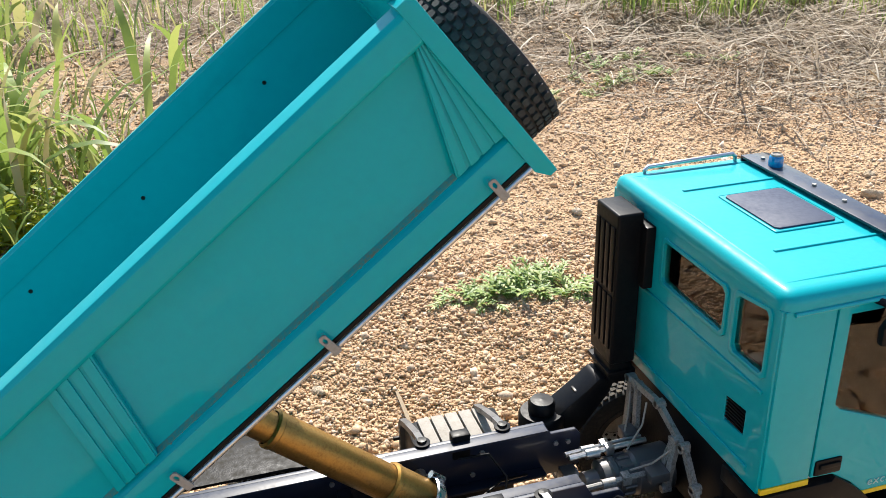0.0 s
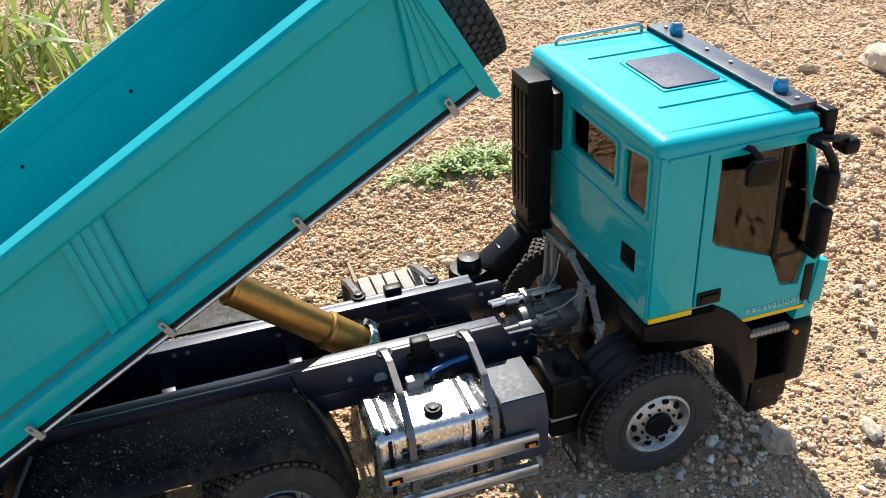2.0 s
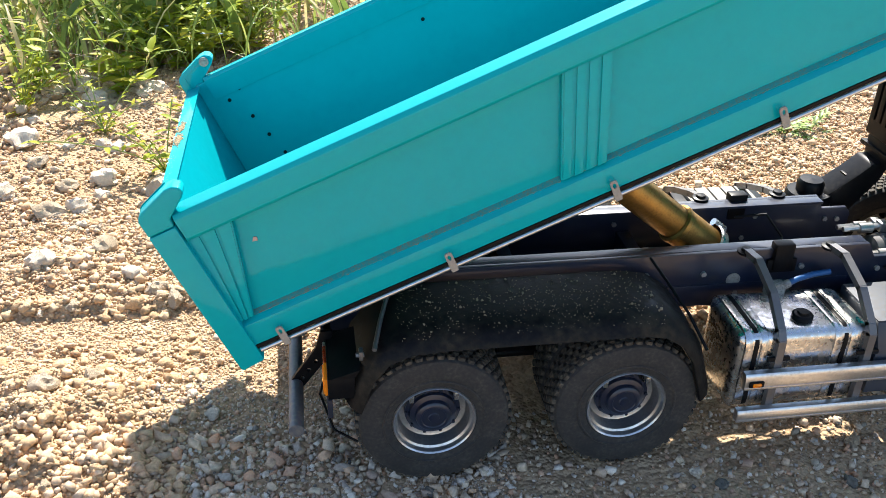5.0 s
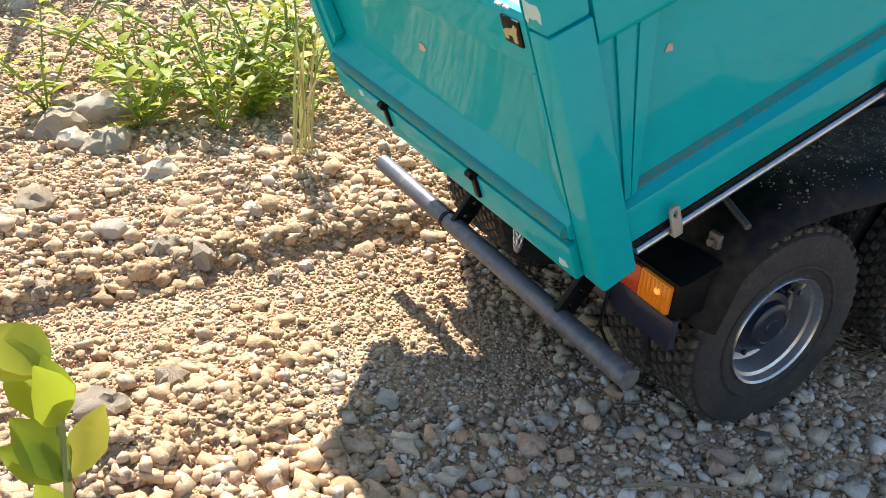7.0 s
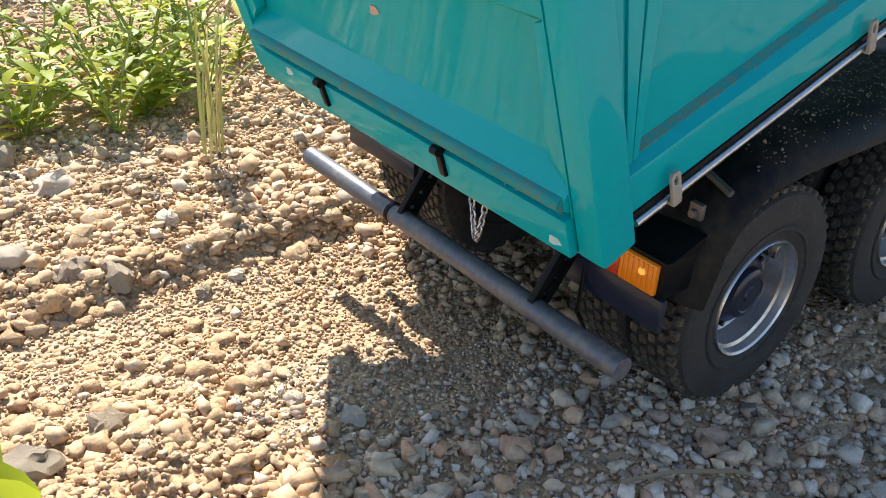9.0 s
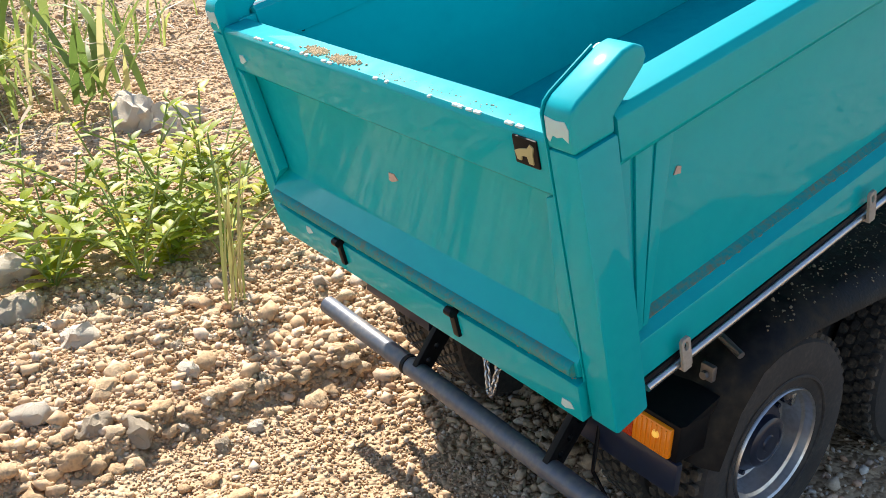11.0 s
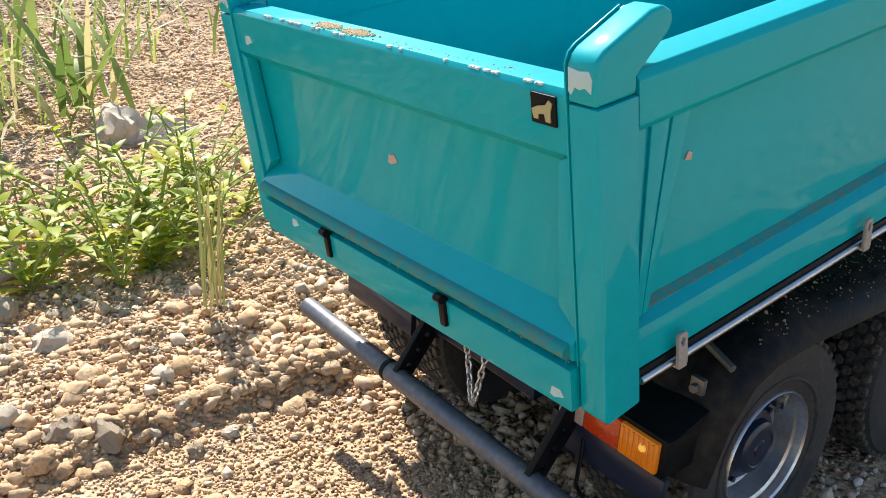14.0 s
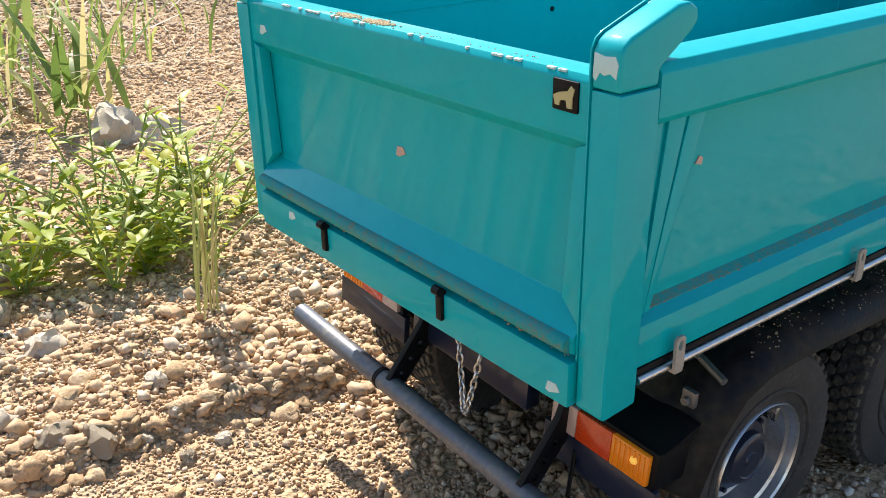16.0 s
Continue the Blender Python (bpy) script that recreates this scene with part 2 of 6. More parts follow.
_bp.invert = True
_nt.links.new(_h.outputs[0], _bp.inputs["Height"])
_nt.links.new(_bp.outputs[0], _b.inputs["Normal"])


def leaf_material(name, stops, rough=0.45, through_light=0.25):
    m, nt, b = mat(name)
    geo = nt.nodes.new("ShaderNodeNewGeometry")
    col = ramp(nt, geo.outputs["Random Per Island"], stops)
    nt.links.new(col, b.inputs["Base Color"])
    b.inputs["Roughness"].default_value = rough
    b.inputs["Specular IOR Level"].default_value = 0.3
    tl = nt.nodes.new("ShaderNodeBsdfTranslucent")
    nt.links.new(col, tl.inputs["Color"])
    mx = nt.nodes.new("ShaderNodeMixShader")
    mx.inputs[0].default_value = through_light
    out = nt.nodes["Material Output"]
    nt.links.new(b.outputs[0], mx.inputs[1])
    nt.links.new(tl.outputs[0], mx.inputs[2])
    nt.links.new(mx.outputs[0], out.inputs[0])
    return m


M_GRASS = leaf_material("grass_blades", [(0.0, (0.11, 0.18, 0.04)), (0.45, (0.30, 0.40, 0.09)), (0.75, (0.44, 0.49, 0.14)), (0.9, (0.52, 0.46, 0.21)), (1.0, (0.58, 0.48, 0.28))], through_light=0.4)
M_WEED = leaf_material("weed_leaves", [(0.0, (0.20, 0.29, 0.025)), (0.6, (0.40, 0.46, 0.035)), (1.0, (0.58, 0.54, 0.07))], through_light=0.5)
M_MUGWORT = leaf_material("silvery_weed_leaves", [(0.0, (0.10, 0.18, 0.03)), (0.6, (0.24, 0.34, 0.06)), (1.0, (0.44, 0.47, 0.17))])
M_STRAW = leaf_material("dry_straw", [(0.0, (0.15, 0.10, 0.055)), (0.5, (0.30, 0.225, 0.135)), (0.9, (0.46, 0.38, 0.27)), (1.0, (0.58, 0.51, 0.40))], rough=0.6, through_light=0.15)
M_STEM = surface("green_stem", (0.24, 0.30, 0.07), (0.3, 0.26, 0.12), rough=0.6)
M_PETAL = surface("pale_blue_petals", (0.55, 0.62, 0.75), rough=0.6)


# ---------------------------------------------------------------- building helpers
def link_mesh(name, bm, material, parent=None, label="", smooth=True):
    me = bpy.data.meshes.new(name)
    bmesh.ops.recalc_face_normals(bm, faces=bm.faces)
    bm.to_mesh(me)
    bm.free()
    for m in material if isinstance(material, (list, tuple)) else [material]:
        me.materials.append(m)
    if smooth:
        me.shade_smooth()
        me.set_sharp_from_angle(angle=radians(38))
    ob = new(name, me)
    if parent:
        ob.parent = parent
    return tagged(ob, label)


def part(name, bm, material, parent, label=""):
    return link_mesh(name, bm, material, parent, label)


def box(bm, x0, x1, y0, y1, z0, z1, bev=0.0006, seg=2, mi=0):
    vs = bmesh.ops.create_cube(bm, size=1.0)["verts"]
    for v in vs:
        v.co = Vector(((x0 + x1) / 2 + v.co.x * (x1 - x0), (y0 + y1) / 2 + v.co.y * (y1 - y0), (z0 + z1) / 2 + v.co.z * (z1 - z0)))
    fs = list({f for v in vs for f in v.link_faces})
    for f in fs:
        f.material_index = mi
    if bev:
        es = list({e for v in vs for e in v.link_edges})
        bmesh.ops.bevel(bm, geom=es, offset=bev, segments=seg, profile=0.6, affect="EDGES")
    return bm


def prism(bm, pts, plane, a0, a1, bev=0.0005, mi=0, holes=(), seg=2):
    """A polygon in a plane ('xz', 'yz' or 'xy'), with holes, made thick from a0 to a1 along the third axis."""
    def put(p, a):
        return {"xz": (p[0], a, p[1]), "yz": (a, p[0], p[1]), "xy": (p[0], p[1], a)}[plane]
    tmp = bmesh.new()
    edges = []
    for loop in (pts, *holes):
        vs = [tmp.verts.new(put(p, a0)) for p in loop]
        edges += [tmp.edges.new((vs[i], vs[(i + 1) % len(vs)])) for i in range(len(vs))]
    if holes:
        bmesh.ops.triangle_fill(tmp, edges=edges, use_beauty=True)
    else:
        tmp.faces.new(vs)
    out = bmesh.ops.extrude_face_region(tmp, geom=list(tmp.faces))
    move = [g for g in out["geom"] if isinstance(g, bmesh.types.BMVert)]
    d = Vector(put((0, 0), a1 - a0))
    bmesh.ops.translate(tmp, verts=move, vec=d)
    bmesh.ops.recalc_face_normals(tmp, faces=tmp.faces)
    if bev:
        es = [e for e in tmp.edges if len(e.link_faces) == 2 and e.calc_face_angle(0) > 0.5]
        bmesh.ops.bevel(tmp, geom=es, offset=bev, segments=seg, profile=0.6, affect="EDGES", clamp_overlap=True)
    for f in tmp.faces:
        f.material_index = mi
    me = bpy.data.meshes.new("tmp")
    tmp.to_mesh(me)
    tmp.free()
    bm.from_mesh(me)
    bpy.data.meshes.remove(me)
    return bm


def cyl(bm, p0, p1, r0, r1=None, seg=24, mi=0, cap=True):
    r1 = r0 if r1 is None else r1
    p0, p1 = Vector(p0), Vector(p1)
    q = (p1 - p0).to_track_quat("Z", "Y").to_matrix()
    ring = lambda c, r: [bm.verts.new(c + q @ Vector((r * math.cos(2 * math.pi * i / seg), r * math.sin(2 * math.pi * i / seg), 0))) for i in range(seg)]
    a, b = ring(p0, r0), ring(p1, r1)
    fs = [bm.faces.new((a[i], a[(i + 1) % seg], b[(i + 1) % seg], b[i])) for i in range(seg)]
    if cap:
        fs += [bm.faces.new(a[::-1]), bm.faces.new(b)]
    for f in fs:
        f.material_index = mi
    return bm


def lathe(bm, profile, axis="y", centre=(0, 0, 0), seg=48, mi=0):
    """Turns (radius, along) pairs round an axis through centre."""
    rings = []
    for r, a in profile:
        row = []
        for i in range(seg):
            c, s = r * math.cos(2 * math.pi * i / seg), r * math.sin(2 * math.pi * i / seg)
            v = {"y": (c, a, s), "z": (c, s, a), "x": (a, c, s)}[axis]
            row.append(bm.verts.new(Vector(centre) + Vector(v)))
        rings.append(row)
    for a, b in zip(rings, rings[1:]):
        for i in range(seg):
            f = bm.faces.new((a[i], a[(i + 1) % seg], b[(i + 1) % seg], b[i]))
            f.material_index = mi
    return bm


def tube(bm, path, r, seg=10, mi=0):
    pts = [Vector(p) for p in path]
    rings = []
    for i, p in enumerate(pts):
        d = (pts[min(i + 1, len(pts) - 1)] - pts[max(i - 1, 0)]).normalized()
        q = d.to_track_quat("Z", "Y").to_matrix()
        rings.append([bm.verts.new(p + q @ Vector((r * math.cos(2 * math.pi * k / seg), r * math.sin(2 * math.pi * k / seg), 0))) for k in range(seg)])
    for a, b in zip(rings, rings[1:]):
        for k in range(seg):
            f = bm.faces.new((a[k], a[(k + 1) % seg], b[(k + 1) % seg], b[k]))
            f.material_index = mi
    bm.faces.new(rings[0][::-1])
    bm.faces.new(rings[-1])
    return bm


def arc(cx, cz, r, a0, a1, n):
    return [(cx + r * math.cos(radians(a0 + (a1 - a0) * i / n)), cz + r * math.sin(radians(a0 + (a1 - a0) * i / n))) for i in range(n + 1)]


def raw_mesh(name, verts, tris, material, smooth=False):
    me = bpy.data.meshes.new(name)
    verts, tris = np.asarray(verts, np.float32), np.asarray(tris, np.int32)
    me.vertices.add(len(verts))
    me.vertices.foreach_set("co", verts.ravel())
    k = tris.shape[1]
    me.loops.add(tris.size)
    me.loops.foreach_set("vertex_index", tris.ravel())
    me.polygons.add(len(tris))
    me.polygons.foreach_set("loop_start", np.arange(0, tris.size, k, dtype=np.int32))
    me.update(calc_edges=True)
    me.validate()
    me.materials.append(material)
    if smooth:
        me.shade_smooth()
    return new(name, me)


YC = 0.003          # the truck's middle line


def far(y):
    """The place across the truck that answers y."""
    return 2 * YC - y


# ---------------------------------------------------------------- the truck
truck = new("dump_truck")
tagged(truck, "teal and black three-axle model dump truck on gravel, bed tipped", "dump truck")


# wheels: the tyre carries the rim, hub and nuts
def tyre_mesh(width, R=0.0388, rim=0.0200):
    bm = bmesh.new()
    w = width / 2
    lathe(bm, [(rim, -w * 0.82), (rim + 0.002, -w * 0.92), (rim + 0.009, -w * 1.0), (R - 0.0055, -w * 0.99), (R - 0.0022, -w * 0.93), (R - 0.0012, -w * 0.8),
               (R - 0.0012, w * 0.8), (R - 0.0022, w * 0.93), (R - 0.0055, w * 0.99), (rim + 0.009, w * 1.0), (rim + 0.002, w * 0.92), (rim, w * 0.82)], seg=64)
    # moulded ring on the side wall
    for s in (-1, 1):
        lathe(bm, [(rim + 0.0045, s * w * 0.965), (rim + 0.0049, s * w * 1.02), (rim + 0.0056, s * w * 1.02), (rim + 0.006, s * w * 0.985)], seg=64)
    return bm


def tread_mesh(width, R=0.0388):
    """Staggered rows of small rubber blocks round the tyre."""
    bm = bmesh.new()
    w = width / 2
    rows, n = 5, 46
    for r in range(rows):
        y = -w * 0.86 + (r + 0.5) * 2 * w * 0.86 / rows
        for i in range(n):
            a = 2 * math.pi * (i + 0.5 * (r % 2)) / n
            hw, hl = w * 0.86 / rows * 0.80, math.pi * R / n * 0.76
            vs = []
            for dr, k in ((-0.0018, 1.0), (0.0004, 0.9)):
                for dy, dl in ((-1, -0.7), (-0.35, -1), (0.35, -1), (1, -0.7), (1, 0.7), (0.35, 1), (-0.35, 1), (-1, 0.7)):
                    b = a + dl * hl * k / R
                    vs.append(bm.verts.new(((R + dr) * math.cos(b), y + dy * hw * k, (R + dr) * math.sin(b))))
            bm.faces.new(vs[8:])
            for k in range(8):
                bm.faces.new((vs[k], vs[(k + 1) % 8], vs[8 + (k + 1) % 8], vs[8 + k]))
    return bm


def rear_rim(bm):
    # a deep dish open to the outside (towards -y)
    lathe(bm, [(0.0212, -0.0085), (0.0210, -0.0098), (0.0206, -0.0104), (0.0199, -0.0098), (0.0195, -0.0072), (0.0184, -0.0066), (0.0180, -0.0030), (0.0170, -0.0004), (0.0150, 0.0004), (0.0, 0.0004)], seg=56)
    return bm


def rear_hub(bm):
    lathe(bm, [(0.0142, 0.0002), (0.0140, -0.0012), (0.0122, -0.0016), (0.0116, -0.0034), (0.0100, -0.0040), (0.0092, -0.0042), (0.0088, -0.0064), (0.0078, -0.0072), (0.0064, -0.0073), (0.0060, -0.0069), (0.0030, -0.0069), (0.0026, -0.0075), (0.0, -0.0076)], seg=32)
    for i in range(10):
        a = 2 * math.pi * i / 10
        cyl(bm, (0.0134 * math.cos(a), 0.0, 0.0134 * math.sin(a)), (0.0131 * math.cos(a), -0.0026, 0.0131 * math.sin(a)), 0.0009, seg=6)
    return bm


def rear_slots(bm):
    for a in (48, 132):
        x, z = 0.0166 * math.cos(radians(a)), 0.0166 * math.sin(radians(a))
        box(bm, x - 0.0012, x + 0.0012, -0.0070, -0.0004, z - 0.0022, z + 0.0022, 0.0004)
        cyl(bm, (x * 0.93, 0.0, z * 0.93), (x * 0.93, -0.0016, z * 0.93), 0.0024, seg=14, mi=1)
    return bm


def front_rim(bm):
    lathe(bm, [(0.0222, -0.0095), (0.0208, -0.0106), (0.0200, -0.0110), (0.0190, -0.0100), (0.0182, -0.0070), (0.0172, -0.0060), (0.0150, -0.0078), (0.0122, -0.0092), (0.0085, -0.0094), (0.0, -0.0094)], seg=56)
    return bm


def front_holes(bm):
    for i in range(10):
        a = 2 * math.pi * i / 10
        c, s = math.cos(a), math.sin(a)
        cyl(bm, (0.0152 * c, -0.0065, 0.0152 * s), (0.0150 * c, -0.0086, 0.0150 * s), 0.0022, seg=14)
        a += math.pi / 10
        c, s = math.cos(a), math.sin(a)
        cyl(bm, (0.0108 * c, -0.0090, 0.0108 * s), (0.0108 * c, -0.0103, 0.0108 * s), 0.0011, 0.0009, seg=6)
    lathe(bm, [(0.0086, -0.0090), (0.0084, -0.0112), (0.0074, -0.0120), (0.0, -0.0121)], seg=24)
    return bm


def wheel(kind, x, y, z, turn=0):
    w = 0.0215 if kind == "rear" else 0.0225
    t = part("wheel", tyre_mesh(w), M_RUBBER, truck, "dusty black rubber tyre with block tread")
    tagged(part("tread", tread_mesh(w), M_TREADDUST, t, "block tread packed with dust"), kind="stuff")
    if kind == "rear":
        part("rim", rear_rim(bmesh.new()), M_ALU, t, "turned aluminium dish rim")
        part("hub", rear_hub(bmesh.new()), M_FRAME, t, "navy hub with wheel nuts")
        part("clamp", rear_slots(bmesh.new()), [M_STEEL, M_BLACK], t)
    else:
        part("rim", front_rim(bmesh.new()), M_DARKRIM, t, "aluminium rim with round holes")
        part("hub", front_holes(bmesh.new()), M_BLACK, t)
    t.matrix_basis = pose(x, y, z, 0, 0, turn)
    return t


def wheel_copy(src, x, y, z, turn=0):
    made = {}
    for o in (src, *src.children):
        made[o] = o.copy()
        scene.collection.objects.link(made[o])
        made[o].parent = made.get(o.parent, truck)
    made[src].matrix_basis = pose(x, y, z, 0, 0, turn)
    return made[src], pose(x, y, z, 0, 0, turn)


GROUNDED = []       # wheels and axles, which stay on the ground while the body leans on its springs
AX1, AX2, AXF, HUBZ = -0.0025, 0.0960, 0.3225, 0.0386
rear_wheel = wheel("rear", AX1, -0.0672, HUBZ)
GROUNDED.append((rear_wheel, pose(AX1, -0.0672, HUBZ)))
for ax in (AX1, AX2):
    for y, turn in ((-0.0672, 0), (-0.0440, 0), (far(-0.0672), 180), (far(-0.0440), 180)):
        if (ax, y) != (AX1, -0.0672):
            GROUNDED.append(wheel_copy(rear_wheel, ax, y, HUBZ, turn))
front_wheel = wheel("front", AXF, -0.0735, HUBZ)
GROUNDED.append((front_wheel, pose(AXF, -0.0735, HUBZ)))
GROUNDED.append(wheel_copy(front_wheel, AXF, far(-0.0735), HUBZ, 180))

for ax in (AX1, AX2, AXF):
    bm = bmesh.new()
    cyl(bm, (ax, -0.068, HUBZ), (ax, far(-0.068), HUBZ), 0.006)
    lathe(bm, [(0.0, -0.016), (0.009, -0.014), (0.0135, -0.006), (0.0135, 0.006), (0.009, 0.014), (0.0, 0.016)], centre=(ax, YC, HUBZ), seg=24)
    GROUNDED.append((part("axle", bm, M_BLACK, truck), pose(0, 0, 0)))
bm = bmesh.new()
cyl(bm, (0.0, YC, HUBZ + 0.006), (0.27, YC, 0.066), 0.004)
part("drive_shaft", bm, M_GREY, truck)

# leaf springs, torque rods and the axle bridge between the rear wheels
for s in (-1, 1):
    bm = bmesh.new()
    for k in range(5):
        half, z = 0.052 - 0.007 * k, 0.0500 + 0.0021 * k
        box(bm, 0.0468 - half, 0.0468 + half, *sorted((YC + s * 0.0215, YC + s * 0.0285)), z, z + 0.0018, 0.0003)
    box(bm, 0.0390, 0.0545, *sorted((YC + s * 0.0200, YC + s * 0.0300)), 0.0400, 0.0640, 0.0010)
    part("leaf_spring", bm, M_BLACK, truck, "black leaf spring pack")
    bm = bmesh.new()
    cyl(bm, (0.002, YC + s * 0.017, 0.0300), (0.0920, YC + s * 0.017, 0.0300), 0.0028, seg=12)
    part("torque_rod", bm, M_BLACK, truck)
bm = bmesh.new()
box(bm, 0.0350, 0.0600, YC - 0.0200, YC + 0.0200, 0.0350, 0.0610, 0.0020)
part("axle_bridge", bm, M_BLACK, truck)

# frame rails: channels with a stepped front end, bolts, cross members
for s in (-1, 1):
    yo = YC + s * 0.030
    bm = bmesh.new()
    prism(bm, [(-0.055, 0.062), (0.150, 0.062), (0.200, 0.058), (0.262, 0.058), (0.268, 0.062), (0.268, 0.083), (0.265, 0.087), (0.249, 0.087), (0.2445, 0.0955), (-0.055, 0.0955)], "xz", yo, yo - s * 0.0028, 0.0005)
    for z in (0.0625, 0.0938):
        box(bm, -0.055, 0.244, *sorted((yo - s * 0.0028, yo - s * 0.0100)), z, z + 0.0017, 0.0003)
    # lower reinforcing strip
    box(bm, -0.040, 0.235, *sorted((yo, yo + s * 0.0012)), 0.0655, 0.076, 0.0003)
    rail = part("frame_rail", bm, M_FRAME, truck, "navy-black painted steel channel, scuffed")
    for x, z in ((0.150, 0.083), (0.206, 0.0845), (0.252, 0.080), (0.260, 0.0795), (0.055, 0.086), (0.063, 0.086), (0.012, 0.086), (0.118, 0.084), (0.2, 0.070), (0.17, 0.07)):
        bm = bmesh.new()
        cyl(bm, (x, yo - s * 0.0040, z), (x, yo + s * 0.0016, z), 0.0016, seg=6)
        part("bolt", bm, M_GREY, rail)
for x in (-0.05, 0.045, 0.120):
    bm = bmesh.new()
    box(bm, x, x + 0.008, YC - 0.0270, YC + 0.0270, 0.063, 0.079, 0.0005)
    part("cross_member", bm, M_FRAME, truck)
bm = bmesh.new()
cyl(bm, (0.168, -0.0275, 0.078), (0.168, 0.0330, 0.078), 0.004)
part("cylinder_trunnion", bm, M_GREY, truck)
# pads and brackets on the rails
for s in (-1, 1):
    yo = YC + s * 0.0302
    bm = bmesh.new()
    box(bm, 0.188, 0.199, *sorted((yo - s * 0.004, yo + s * 0.003)), 0.083, 0.0995, 0.0012)
    box(bm, 0.185, 0.202, *sorted((yo, yo + s * 0.002)), 0.082, 0.090, 0.0006)
    part("rail_pad", bm, M_BLACK, truck)
    bm = bmesh.new()
    cyl(bm, (0.020 - 0.06, YC + s * 0.026, 0.085), (0.020 - 0.06, YC + s * 0.026, 0.104), 0.0045, 0.0035, seg=14)
    part("bed_rest", bm, M_GREY, truck)
# cables inside the frame
for k, pts in enumerate(([(0.19, 0.024, 0.088), (0.206, 0.018, 0.092), (0.213, 0.008, 0.082), (0.208, -0.004, 0.072)], [(0.23, 0.02, 0.07), (0.21, 0.01, 0.078), (0.18, -0.005, 0.072)])):
    bm = bmesh.new()
    tube(bm, pts, 0.0008, 6)
    part("cable", bm, M_BLACK, truck)

# rear fenders over both axles
for s in (-1, 1):
    top = [(-0.0470, 0.053), (-0.0405, 0.072), (-0.030, 0.0855), (-0.016, 0.0915), (0.002, 0.0930), (0.098, 0.0930), (0.113, 0.0905), (0.126, 0.082), (0.1345, 0.069), (0.1400, 0.052), (0.1425, 0.043)]
    cross = [(-0.0340, 0.0), (-0.0620, 0.0), (-0.0715, -0.0012), (-0.0772, -0.0038), (-0.0800, -0.0072), (-0.0808, -0.0090), (-0.0787, -0.0096), (-0.0777, -0.0072), (-0.0752, -0.0048), (-0.0710, -0.0028), (-0.0620, -0.0018), (-0.0340, -0.0018)]
    bm = bmesh.new()
    rings = []
    cx, cz = 0.049, 0.045
    for i, (x, z) in enumerate(top):
        a, b = top[max(i - 1, 0)], top[min(i + 1, len(top) - 1)]
        n = Vector((-(b[1] - a[1]), 0, b[0] - a[0])).normalized()
        rings.append([bm.verts.new((x + n.x * d, YC + s * (-(y - YC)), z + n.z * d)) for y, d in cross])
    for a, b in zip(rings, rings[1:]):
        for k in range(len(cross)):
            bm.faces.new((a[k], a[(k + 1) % len(cross)], b[(k + 1) % len(cross)], b[k]))
    bm.faces.new(rings[0])
    bm.faces.new(rings[-1][::-1])
    fender = part("rear_fender", bm, M_DUSTY, truck, "black plastic fender strewn with grit and dust")
    bm = bmesh.new()
    if s < 0:
        tube(bm, [(0.117, -0.031, 0.0975), (0.121, -0.045, 0.0925), (0.1275, -0.064, 0.0835), (0.134, -0.077, 0.070)], 0.0008, 8)
        part("fender_stay", bm, M_BLACK, fender)
        bm = bmesh.new()
        tube(bm, [(-0.0215, -0.038, 0.0905), (-0.0270, -0.058, 0.0885), (-0.0315, -0.0770, 0.0850)], 0.0012, 8)
        box(bm, -0.0385, -0.0365, -0.0735, -0.0690, 0.0765, 0.0815, 0.0005)
        cyl(bm, (-0.040, -0.0712, 0.0785), (-0.036, -0.0712, 0.0785), 0.0013, seg=6)
        part("fender_stay", bm, M_BRACKET, fender)
    else:
        tube(bm, [(0.117, 0.037, 0.0965), (0.1275, 0.070, 0.0845), (0.134, 0.083, 0.070)], 0.0011, 8)
        part("fender_stay", bm, M_GREY, fender)
# grit lying on the fender
rng = np.random.default_rng(5)
bm = bmesh.new()
for i in range(800):
    x, y = rng.uniform(-0.02, 0.112), -0.077 + 0.042 * rng.uniform() ** 1.3
    if rng.uniform() < 0.45:
        y = -0.055 + rng.normal() * 0.012
    if not -0.0770 < y < -0.035:
        continue
    z = 0.0931 - (0.0 if y > -0.064 else ((-0.064 - y) / 0.014) ** 2 * 0.0048) - max(0, x - 0.098) ** 2 * 11 - max(0, -x) ** 2 * 4
    r = rng.uniform(0.00013, 0.00034) * (2.4 if rng.uniform() < 0.05 else 1)
    vs = bmesh.ops.create_icosphere(bm, subdivisions=1, radius=r, matrix=Matrix.Translation((x, y, z + r * 0.3)))["verts"]
    for v in vs:
        v.co += Vector(rng.normal(size=3)) * r * 0.2
fender_grit = tagged(link_mesh("fender_grit", bm, surface("tan_grit", (0.24, 0.195, 0.13), (0.16, 0.13, 0.09), rough=0.9, scale=300), None, "sandy grit scattered on the black fender", smooth=False), category="gravel", kind="stuff")

# fuel tank with straps, cap, sensor and hose
bm = bmesh.new()
box(bm, 0.1505, 0.2230, -0.0775, -0.0365, 0.030, 0.0772, 0.007, 5)
tank = part("fuel_tank", bm, M_STEEL, truck, "polished steel fuel tank, dust speckled")
def strap(x, half, grow):
    """A band round the tank's rounded section."""
    pts = []
    for cy, cz, a0 in ((-0.0435, 0.0702, 0), (-0.0705, 0.0702, 90), (-0.0705, 0.0370, 180), (-0.0435, 0.0370, 270)):
        pts += arc(cy, cz, 0.0070 + grow, a0, a0 + 90, 6)
    bm = bmesh.new()
    prism(bm, pts, "yz", x - half, x + half, 0.0003)
    return bm


